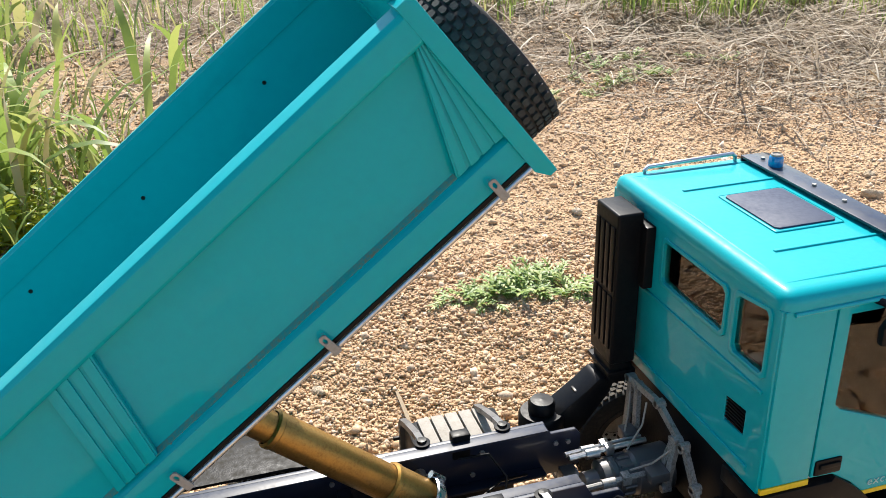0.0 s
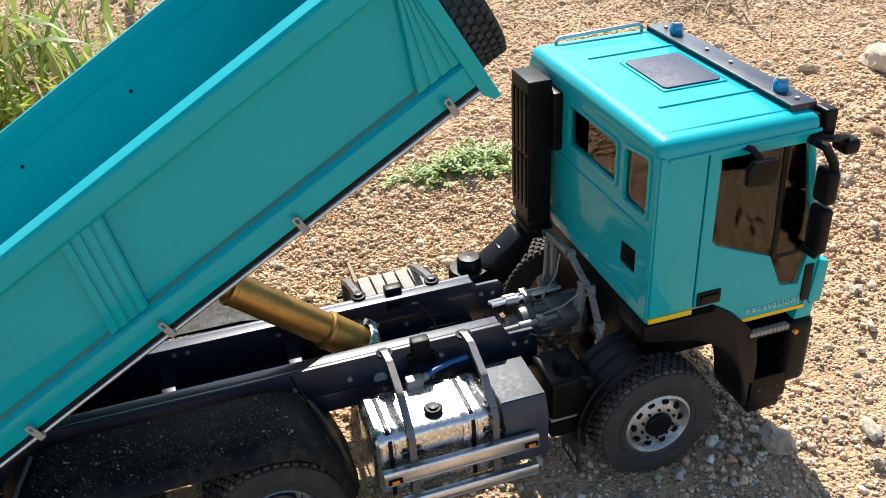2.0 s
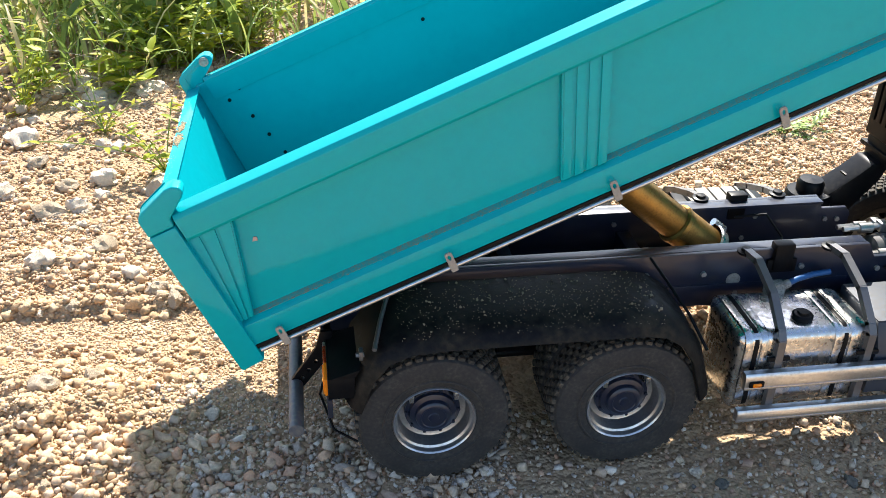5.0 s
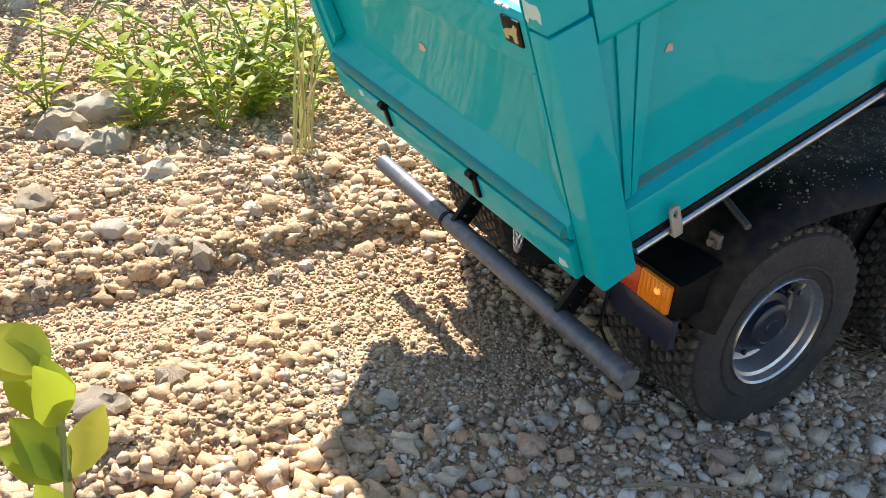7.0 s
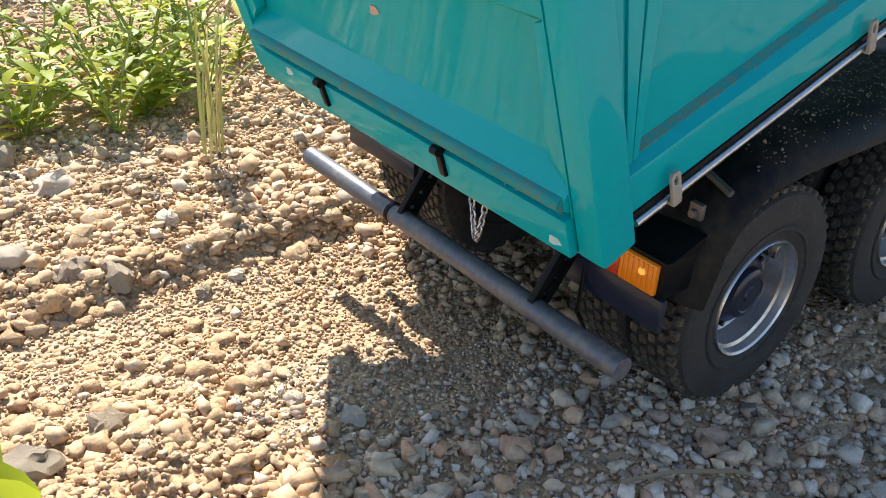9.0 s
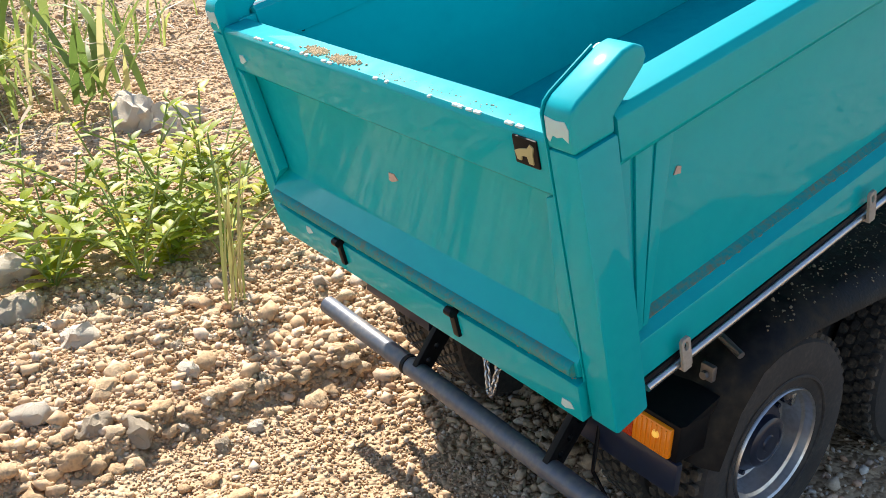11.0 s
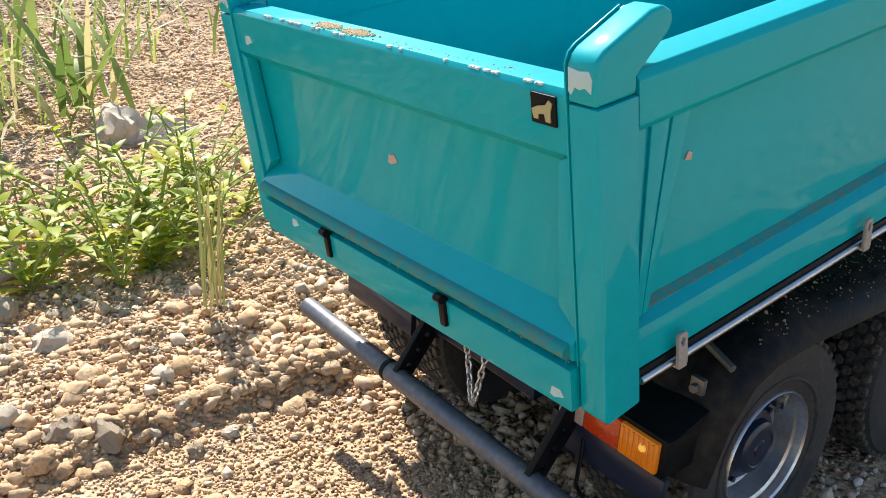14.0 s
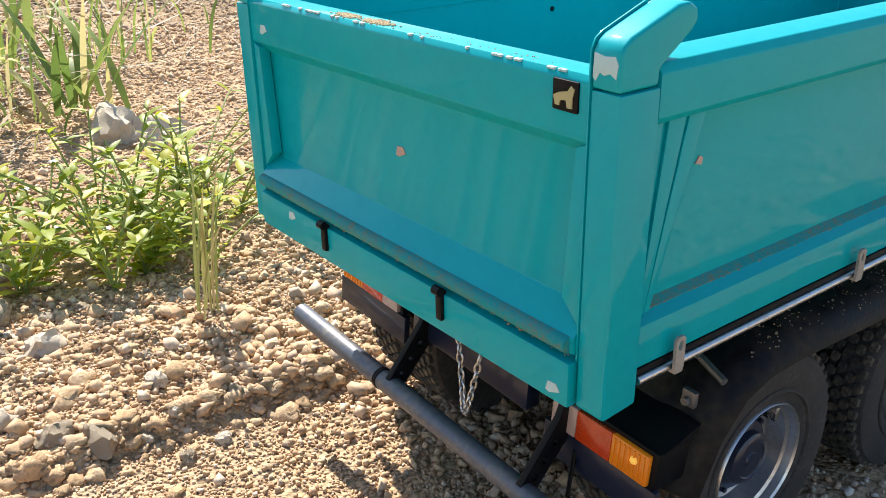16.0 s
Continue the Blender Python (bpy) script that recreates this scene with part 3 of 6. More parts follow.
for x in (0.1555, 0.1640, 0.2035, 0.2120):
    part("tank_strap", strap(x, 0.0019, 0.0008), M_STEEL, tank)
for x in (0.1598, 0.2078):
    part("rubber_strap", strap(x, 0.0012, 0.0005), M_BLACK, tank)
bm = bmesh.new()
lathe(bm, [(0.0052, 0.0765), (0.0054, 0.0795), (0.0046, 0.0804), (0.0030, 0.0806), (0.0028, 0.0816), (0.0, 0.0817)], "z", (0.1885, -0.0655, 0), 20)
part("tank_cap", bm, M_BLACK, tank, "black screw cap")
bm = bmesh.new()
box(bm, 0.1800, 0.1900, -0.0440, -0.0375, 0.0760, 0.0835, 0.0012)
cyl(bm, (0.189, -0.0405, 0.0805), (0.1935, -0.0395, 0.0815), 0.0024, seg=12)
part("sender", bm, M_GREY, tank)
bm = bmesh.new()
tube(bm, [(0.193, -0.0395, 0.0815), (0.200, -0.0370, 0.0825), (0.210, -0.0345, 0.0830), (0.220, -0.0330, 0.0830)], 0.0017, 10)
part("hose", bm, M_HOSE, tank, "blue hose")

# grey box and black tank beside it
bm = bmesh.new()
prism(bm, [(-0.0385, 0.036), (-0.0795, 0.036), (-0.0795, 0.066), (-0.0745, 0.0775), (-0.0385, 0.0775)], "yz", 0.2255, 0.2525, 0.0006)
bbox = part("battery_box", bm, surface("navy_grey_metal", (0.035, 0.045, 0.065), (0.07, 0.07, 0.07), rough=0.4, metal=0.2), truck, "navy-grey metal box with a dull top")
bm = bmesh.new()
box(bm, 0.2258, 0.2522, -0.0740, -0.0388, 0.0775, 0.0781, 0.0002)
part("box_lid", bm, surface("dull_box_lid", (0.07, 0.08, 0.10), (0.11, 0.10, 0.085), rough=0.55, metal=0.2, scale=50, amount=0.7), bbox, "dull grey lid")
bm = bmesh.new()
box(bm, 0.2585, 0.2830, -0.0700, -0.0380, 0.036, 0.0775, 0.003, 3)
tank2 = part("additive_tank", bm, M_BLACK, truck, "black plastic tank with screw cap")
bm = bmesh.new()
lathe(bm, [(0.0058, 0.0765), (0.0058, 0.0835), (0.0050, 0.0845), (0.0, 0.0846)], "z", (0.2710, -0.0565, 0), 20)
cyl(bm, (0.277, -0.066, 0.073), (0.281, -0.074, 0.076), 0.0035, seg=12)
part("screw_cap", bm, M_BLACK, tank2)
bm = bmesh.new()
tube(bm, [(0.272, -0.0500, 0.0835), (0.268, -0.0400, 0.0875), (0.262, -0.031, 0.0860), (0.256, -0.0285, 0.080)], 0.0010, 8)
part("vent_hose", bm, M_BLACK, tank2)
bm = bmesh.new()
box(bm, 0.2583, 0.2832, -0.0703, -0.0378, 0.0495, 0.0512, 0.0004)
part("tank_band", bm, M_GREY, tank2)

# bent brackets that carry the aluminium side rails
def bracket(x, s):
    y = lambda v: YC + s * (-(v - YC))
    bm = bmesh.new()
    lift = 0.006 if s < 0 else 0.0
    path = [(x, y(-0.0275), 0.0965), (x, y(-0.0420), 0.0925 + lift), (x, y(-0.0620), 0.0850 + lift), (x, y(-0.0760), 0.0785), (x, y(-0.0790), 0.0740), (x, y(-0.0800), 0.030)]
    for a, b in zip(path, path[1:]):
        d = (Vector(b) - Vector(a))
        n = Vector((0, -d.z, d.y)).normalized() * 0.0018
        vs = []
        for q in (Vector(a) - d.normalized() * 0.0008, Vector(b) + d.normalized() * 0.0008):
            for dx, k in ((-0.0020, -1), (0.0020, -1), (0.0020, 1), (-0.0020, 1)):
                vs.append(bm.verts.new(q + Vector((dx, 0, 0)) + n * k))
        for f in ((0, 1, 2, 3), (7, 6, 5, 4), (0, 4, 5, 1), (1, 5, 6, 2), (2, 6, 7, 3), (3, 7, 4, 0)):
            bm.faces.new([vs[i] for i in f])
    b = part("rail_bracket", bm, M_BRACKET, truck, "bent grey metal bracket")
    bm = bmesh.new()
    lathe(bm, [(0.0, 0.0955), (0.0048, 0.0955), (0.0048, 0.0968), (0.0030, 0.0972), (0.0026, 0.0985), (0.0, 0.0987)], "z", (x, y(-0.0285), 0), 18)
    part("bracket_foot", bm, M_BLACK, b)
    bm = bmesh.new()
    box(bm, x - 0.006, x + 0.006, *sorted((y(-0.0790), y(-0.0810))), 0.0625, 0.0650, 0.0006)
    part("bracket_clip", bm, M_BLACK, b)


for s in (1, -1):
    for x in (0.1715, 0.2200):
        bracket(x, s)
for z0, z1, name in ((0.0495, 0.0590, "upper"), (0.0285, 0.0355, "lower")):
    bm = bmesh.new()
    prism(bm, [(-0.0815, z0), (-0.0860, z0), (-0.0860, z1 - 0.002), (-0.0850, z1), (-0.0815, z1)], "yz", 0.1530, 0.2440, 0.0004)
    box(bm, 0.1530, 0.2440, -0.0863, -0.0858, z0 + 0.0004, z0 + 0.0016, 0.0002)
    bar = part("side_rail", bm, M_ALU, truck, "ridged aluminium side guard rail")
    if name == "upper":
        for x in (0.1590, 0.2390):
            bm = bmesh.new()
            box(bm, x - 0.0040, x + 0.0040, -0.0872, -0.0860, 0.0518, 0.0552, 0.0008)
            part("marker_housing", bm, M_BLACK, bar)
            bm = bmesh.new()
            box(bm, x - 0.0022, x + 0.0022, -0.0878, -0.0870, 0.0524, 0.0546, 0.0006)
            part("marker_lamp", bm, M_AMBER, bar, "small amber marker lamp")

# far side: air filter, slatted step deck, air bottle
bm = bmesh.new()
lathe(bm, [(0.0, 0.050), (0.0138, 0.050), (0.0142, 0.0525), (0.0142, 0.0855), (0.0130, 0.0875), (0.0, 0.0880)], "z", (0.2525, 0.0535, 0), 32)
filt = part("air_filter", bm, M_BLACK, truck, "black cylindrical air filter")
bm = bmesh.new()
lathe(bm, [(0.0082, 0.0870), (0.0084, 0.0935), (0.0070, 0.0955), (0.0, 0.0960)], "z", (0.2525, 0.0535, 0), 24)
part("filter_cap", bm, M_BLACK, filt)
bm = bmesh.new()
box(bm, 0.172, 0.232, 0.044, 0.083, 0.036, 0.0765, 0.003)
deck = part("battery_deck", bm, M_BLACK, truck, "black box with pale slatted step on top")
for i in range(5):
    bm = bmesh.new()
    box(bm, 0.1800 + i * 0.0090, 0.1878 + i * 0.0090, 0.046, 0.081, 0.0760, 0.0790, 0.0006)
    part("deck_slat", bm, M_DECK, deck)
bm = bmesh.new()
lathe(bm, [(0.0, 0.138), (0.006, 0.1385), (0.0095, 0.141), (0.0105, 0.145), (0.0105, 0.166), (0.0095, 0.170), (0.0, 0.171)], "x", (0.0, 0.058, 0.062), 24)
part("air_bottle", bm, M_DECK, truck, "grey air bottle")

# gearbox, shift rods and cab tilt linkage behind the cab
bm = bmesh.new()
lathe(bm, [(0.0, 0.258), (0.0060, 0.258), (0.0065, 0.266), (0.0110, 0.268), (0.0110, 0.2725), (0.0122, 0.2735), (0.0122, 0.2765), (0.0112, 0.2775), (0.0115, 0.286), (0.0135, 0.288), (0.0140, 0.310), (0.0, 0.312)], "x", (0, YC, 0.070), 26)
gear = part("gearbox", bm, M_BRACKET, truck, "grey finned gearbox casting between the rails")
for i in range(12):
    a = 2 * math.pi * i / 12
    bm = bmesh.new()
    c, s_ = math.cos(a), math.sin(a)
    cyl(bm, (0.2785, YC + 0.0118 * c, 0.070 + 0.0118 * s_), (0.2860, YC + 0.0118 * c, 0.070 + 0.0118 * s_), 0.0009, seg=6)
    part("casting_rib", bm, M_BRACKET, gear)
for y, z in ((0.016, 0.0815), (0.010, 0.0835), (-0.012, 0.0790)):
    bm = bmesh.new()
    cyl(bm, (0.252, y, z), (0.300, y, z + 0.002), 0.0016, seg=8)
    cyl(bm, (0.262, y, z), (0.270, y, z), 0.0030, seg=10)
    box(bm, 0.274, 0.279, y - 0.003, y + 0.003, z - 0.002, z + 0.004, 0.0006)
    part("shift_rod", bm, M_ALU if y > 0 else M_GREY, gear)
bm = bmesh.new()
box(bm, 0.252, 0.262, -0.022, 0.026, 0.060, 0.066, 0.001)
part("valve_block", bm, M_BRACKET, gear)
bm = bmesh.new()
box(bm, 0.288, 0.300, -0.020, -0.006, 0.078, 0.084, 0.001)
part("valve_block", bm, M_BRACKET, gear)
bm = bmesh.new()
box(bm, 0.290, 0.299, 0.016, 0.026, 0.080, 0.087, 0.001)
part("valve_block", bm, M_BRACKET, gear)


def flat_bar(bm, a, b, wide, thick):
    a, b = Vector(a), Vector(b)
    d = (b - a).normalized()
    u = d.cross(Vector((1, 0, 0)))
    u = (u if u.length > 0.1 else d.cross(Vector((0, 1, 0)))).normalized()
    w = d.cross(u).normalized()
    vs = [bm.verts.new(q + u * i * wide + w * j * thick) for q in (a, b) for i, j in ((-1, -1), (1, -1), (1, 1), (-1, 1))]
    for f in ((3, 2, 1, 0), (4, 5, 6, 7), (0, 1, 5, 4), (1, 2, 6, 5), (2, 3, 7, 6), (3, 0, 4, 7)):
        bm.faces.new([vs[i] for i in f])


LINKS = [((0.301, 0.036, 0.072), (0.303, 0.036, 0.111)), ((0.303, 0.038, 0.111), (0.304, 0.004, 0.113)), ((0.304, 0.006, 0.113), (0.304, -0.024, 0.102)),
         ((0.304, -0.024, 0.104), (0.303, -0.040, 0.086)), ((0.300, -0.016, 0.070), (0.303, -0.018, 0.104)), ((0.300, 0.022, 0.076), (0.304, 0.030, 0.110)),
         ((0.303, -0.040, 0.088), (0.302, -0.044, 0.078)), ((0.300, -0.006, 0.066), (0.304, -0.014, 0.102))]
for a, b in LINKS:
    bm = bmesh.new()
    flat_bar(bm, a, b, 0.0022, 0.0014)
    for q in (a, b):
        cyl(bm, Vector(q) - Vector((0.0028, 0, 0)), Vector(q) + Vector((0.0028, 0, 0)), 0.0024, seg=10)
    part("tilt_link", bm, M_GREY, truck, "worn grey metal cab linkage")
for pts in ([(0.298, 0.028, 0.108), (0.294, 0.022, 0.094), (0.290, 0.018, 0.084)], [(0.300, 0.012, 0.110), (0.296, 0.008, 0.098), (0.285, 0.004, 0.086)], [(0.299, -0.02, 0.1), (0.29, -0.016, 0.09), (0.28, -0.01, 0.083)]):
    bm = bmesh.new()
    tube(bm, pts, 0.0006, 6)
    part("wire", bm, M_DECK, truck)

# lifting cylinder: base stage pivots in the frame, two inner stages slide out
CYL_BASE = Vector((0.1690, YC, 0.0780))
CYL_ON_BED = (0.1130, 0.0340)
cylinder = part("lift_cylinder", lathe(bmesh.new(), [(0.0, 0.004), (0.0108, 0.004), (0.0112, 0.006), (0.0112, 0.0300), (0.0117, 0.0305), (0.0117, 0.0330), (0.0102, 0.0340), (0.0098, 0.0280)], "z", seg=40), M_BRONZE, truck, "bronze telescopic lifting cylinder")
bm = bmesh.new()
lathe(bm, [(0.0, -0.006), (0.006, -0.005), (0.010, -0.001), (0.0134, 0.003), (0.0142, 0.004), (0.0142, 0.008), (0.0134, 0.009)], "z", seg=28)
for a in (20, 100, 200, 290):
    cyl(bm, (0.0138 * math.cos(radians(a)), 0.0138 * math.sin(radians(a)), 0.002), (0.0138 * math.cos(radians(a)), 0.0138 * math.sin(radians(a)), 0.011), 0.0024, seg=8)
part("end_clamp", bm, M_STEEL, cylinder, "bright steel end clamp")
stage_2 = part("inner_tube", lathe(bmesh.new(), [(0.0092, -0.022), (0.0098, -0.020), (0.0098, 0.0500), (0.0103, 0.0505), (0.0103, 0.0530), (0.0088, 0.0540), (0.0084, 0.0480)], "z", seg=36), M_BRONZE, cylinder)
stage_3 = part("piston_rod", lathe(bmesh.new(), [(0.0078, -0.032), (0.0082, -0.030), (0.0082, 0.050), (0.0094, 0.0505), (0.0094, 0.0535), (0.0060, 0.0545), (0.0, 0.0545)], "z", seg=36), M_BRONZE, cylinder)

# ---------------------------------------------------------------- the tipping bed, in its own space: x along, z up, from the hinge
YR = -0.0795
bm = bmesh.new()
box(bm, -0.0600, 0.2990, -0.0745, far(-0.0745), 0.0330, 0.0355, 0.0004)
bed = part("dump_bed", bm, M_PAINT, truck, "teal painted steel dump bed floor")
for y in (-0.018, 0.020):
    bm = bmesh.new()
    box(bm, -0.045, 0.2900, y, y + 0.006, 0.0235, 0.0330, 0.0006)
    part("floor_beam", bm, M_PAINT, bed)
for i in range(7):
    x = -0.02 + i * 0.045
    bm = bmesh.new()
    box(bm, x, x + 0.005, -0.058, far(-0.058), 0.0275, 0.0330, 0.0004)
    part("floor_rib", bm, M_PAINT, bed)

for s in (-1, 1):
    def Y(v):
        return YC - s * (v - YC) if s > 0 else v
    def span(a, b):
        return sorted((Y(a), Y(b)))
    bm = bmesh.new()
    box(bm, -0.0560, 0.2975, *span(-0.0765, -0.0735), 0.0355, 0.1090, 0.0004)
    wall = part("side_wall", bm, M_PAINT, bed, "glossy teal side wall, dusty along the ledge")
    # top rail with a rounded crown
    bm = bmesh.new()
    prism(bm, [(Y(-0.0725), 0.0975), (Y(-0.0815), 0.0975), (Y(-0.0825), 0.0990), (Y(-0.0825), 0.1085), (Y(-0.0812), 0.1105), (Y(-0.0735), 0.1115), (Y(-0.0735), 0.1115), (Y(-0.0725), 0.1100)], "yz", -0.0500, 0.2975, 0.0004)
    part("top_rail", bm, M_PAINT, wall, "teal top rail with chipped crown")
    # lower rail with a sloped ledge
    bm = bmesh.new()
    prism(bm, [(Y(-0.0750), 0.0380), (Y(-0.0815), 0.0380), (Y(-0.0815), 0.0490), (Y(-0.0765), 0.0520), (Y(-0.0750), 0.0520)], "yz", -0.0560, 0.3000, 0.0004)
    part("bottom_rail", bm, M_PAINT, wall)
    bm = bmesh.new()
    prism(bm, [(Y(-0.0764), 0.0519), (Y(-0.0786), 0.0506), (Y(-0.0786), 0.0510), (Y(-0.0764), 0.0525)], "yz", -0.0450, 0.2740, 0)
    part("dusty_ledge", bm, M_DUSTY_PAINT, wall, "sloped ledge covered in brown dust")
    bm = bmesh.new()
    rng = np.random.default_rng(50 + s)
    for i in range(700):
        u = -0.044 + 0.316 * rng.uniform() ** 1.4
        q = rng.uniform() ** 2.6
        c = Vector((u, Y(-0.0768 - 0.0020 * q), 0.0519 - 0.0012 * q))
        bmesh.ops.create_icosphere(bm, subdivisions=1, radius=float(rng.uniform(0.0001, 0.0003)), matrix=Matrix.Translation(c) @ Matrix.Diagonal((rng.uniform(1, 3.5), 1, 0.7, 1)))
    tagged(part("ledge_dirt", bm, M_LEDGE, wall, "brown soil caught on the ledge"), kind="stuff")
    # rod and hooks
    bm = bmesh.new()
    cyl(bm, (-0.0500, Y(-0.0822), 0.0351), (0.2965, Y(-0.0822), 0.0351), 0.0011, seg=10)
    rod = part("hook_rod", bm, M_ALU, wall, "thin steel rod along the lower edge")
    # black strip that paints the shade in the gap above the rod
    bm = bmesh.new()
    box(bm, -0.052, 0.2985, *span(-0.0819, -0.0760), 0.0362, 0.0379, 0)
    part("rubber_seal", bm, M_BLACK, wall, "black strip standing in for the shaded gap above the rod")
    for u in (0.2823, 0.1978, 0.1212, 0.0441, -0.0373):
        bm = bmesh.new()
        prism(bm, [(u - 0.0017, 0.0345), (u + 0.0017, 0.0345), (u + 0.0017, 0.0428), (u + 0.0010, 0.0437), (u - 0.0010, 0.0437), (u - 0.0017, 0.0428)], "xz", Y(-0.0846), Y(-0.0836), 0.0002,
              holes=[[(u + 0.0008 * math.cos(a * math.pi / 4), 0.0412 + 0.0014 * math.sin(a * math.pi / 4)) for a in range(8)]])
        box(bm, u - 0.0015, u + 0.0015, *span(-0.0846, -0.0790), 0.0336, 0.0347, 0.0003)
        part("hook", bm, M_DECK, wall, "pale metal hook")
    # middle post and corner gussets: slanted boards with ribs
    def boards(lo0, hi0, lo1, hi1, n, z0=0.0515, z1=0.0980):
        f = lambda t, p, q: p + (q - p) * t
        bm = bmesh.new()
        prism(bm, [(lo0, z0), (hi0, z0), (hi1, z1), (lo1, z1)], "xz", Y(-0.0765), Y(-0.0797), 0.0003)
        part("post_plate", bm, M_PAINT, wall)
        for i in range(n):
            a, b = i / n + 0.035, (i + 1) / n - 0.035
            bm = bmesh.new()
            prism(bm, [(f(a, lo0, hi0), z0), (f(b, lo0, hi0), z0), (f(b, lo1, hi1), z1), (f(a, lo1, hi1), z1)], "xz", Y(-0.0797), Y(-0.0803 - 0.0003 * (i % 2)), 0.0002)
            part("post_board", bm, M_PAINT, wall)
    boards(0.1012, 0.1225, 0.1175, 0.1395, 4)
    boards(-0.0520, -0.0450, -0.0520, -0.0300, 3)
    boards(0.2740, 0.2975, 0.2930, 0.2975, 4)
    # rear corner post with a round-nosed horn
    bm = bmesh.new()
    prism(bm, [(-0.0628, 0.0300), (-0.0618, 0.0290), (-0.0512, 0.0300), (-0.0508, 0.1060), (-0.0628, 0.1060)], "xz", Y(-0.0749), Y(-0.0832), 0.0007)
    part("rear_post", bm, M_PAINT, wall, "teal corner post, chipped at the foot")
    bm = bmesh.new()
    prism(bm, [(-0.0628, 0.1063), (-0.0628, 0.1140), (-0.0618, 0.1160), (-0.0600, 0.1172), (-0.0465, 0.1222), (-0.0430, 0.1224), (-0.0405, 0.1208), (-0.0400, 0.1185), (-0.0415, 0.1165), (-0.0508, 0.1100), (-0.0512, 0.1063)], "xz", Y(-0.0749), Y(-0.0828), 0.0009, seg=3)
    cap = bmesh.new()
    prism(cap, [(-0.0630, 0.0420), (-0.0630, 0.1142), (-0.0619, 0.1164), (-0.0600, 0.1176), (-0.0470, 0.1225), (-0.0470, 0.1205), (-0.0590, 0.1150), (-0.0590, 0.0420)], "xz", Y(-0.0744), Y(-0.0748), 0)
    part("post_plate", cap, M_PAINT, wall, "thin inner plate of the corner post")
    horn = part("post_horn", bm, M_PAINT, wall, "teal rounded post top with worn paint")
    bm = bmesh.new()
    prism(bm, [(Y(-0.0753), 0.1088), (Y(-0.0761), 0.1080), (Y(-0.0772), 0.1098), (Y(-0.0784), 0.1094), (Y(-0.0800), 0.1100), (Y(-0.0816), 0.1090), (Y(-0.0820), 0.1120), (Y(-0.0812), 0.1136), (Y(-0.0785), 0.1133), (Y(-0.0755), 0.1138)], "yz", -0.0626, -0.06295, 0.0001)
    part("bare_patch", bm, M_WORN, wall, "patch of bare worn metal")
    bm2 = bmesh.new()
    cyl(bm2, (-0.0450, Y(-0.0741), 0.1192), (-0.0450, Y(-0.0752), 0.1192), 0.0026, seg=18)
    cyl(bm2, (-0.0450, Y(-0.0735), 0.1192), (-0.0450, Y(-0.0752), 0.1192), 0.0014, seg=6)
    part("hinge_bolt", bm2, M_GREY, horn)
    # chips of bare metal along the crown
    rng = np.random.default_rng(11 + s)
    bm = bmesh.new()
    for i in range(26):
        u, l = rng.uniform(-0.045, 0.290), rng.uniform(0.0008, 0.0032)
        y = -0.0806 + rng.uniform(-0.0006, 0.0006)
        vs = [bm.verts.new((u + l * math.cos(k * math.pi / 3) * rng.uniform(0.6, 1), Y(y + 0.0006 * math.sin(k * math.pi / 3)), 0.11125 - 0.0000)) for k in range(6)]
        for v in vs:
            v.co.z = 0.1116 - max(0, abs(v.co.y - YC) - (abs(-0.0735 - YC))) * 0.40
        bm.faces.new(vs)
    bmesh.ops.solidify(bm, geom=list(bm.faces), thickness=0.0002)
    tagged(part("paint_chip", bm, M_WORN, wall, "bare chips in the paint"), kind="stuff")
    # front corner post
    bm = bmesh.new()
    prism(bm, [(0.2965, 0.0330), (0.2965, 0.1130), (0.3035, 0.1130), (0.3035, 0.0275), (0.3000, 0.0275)], "xz", Y(-0.0715), Y(-0.0828), 0.0005)
    part("front_post", bm, M_PAINT, wall)
    # screws on the inner face
    for u, z in ((-0.043, 0.104), (-0.043, 0.094), (-0.035, 0.098), (-0.036, 0.080), (-0.030, 0.052), (-0.033, 0.066), (0.045, 0.103), (0.075, 0.090), (0.12, 0.103), (0.15, 0.085), (0.2, 0.1), (0.235, 0.085)):
        bm = bmesh.new()
        cyl(bm, (u, Y(-0.0736), z), (u, Y(-0.0731), z), 0.0011, seg=10)
        part("screw", bm, M_BLACK, wall)

# headboard with the spare wheel
bm = bmesh.new()
box(bm, 0.2975, 0.3005, -0.0715, far(-0.0715), 0.0330, 0.1160, 0.0005)
box(bm, 0.2965, 0.3035, -0.0715, far(-0.0715), 0.1110, 0.1180, 0.0010)
for y in (-0.045, 0.003, 0.051):
    box(bm, 0.3004, 0.3034, y - 0.004, y + 0.004, 0.0335, 0.1112, 0.0004)
head = part("headboard", bm, M_PAINT, bed)
bm = tyre_mesh(0.0240)
tread = tread_mesh(0.0240)
for b in (bm, tread):
    bmesh.ops.transform(b, matrix=pose(0.3145, -0.008, 0.0490, 0, 0, 90), verts=b.verts)
lathe(bm, [(0.0222, 0.304), (0.0215, 0.308), (0.019, 0.320), (0.012, 0.323), (0.0, 0.323)], "x", (0, -0.008, 0.0490), 36, mi=1)
spare = part("spare_wheel", bm, [M_RUBBER, M_BLACK], bed, "black spare tyre bolted to the headboard")
tagged(part("tread", tread, M_RUBBER, spare), kind="stuff")

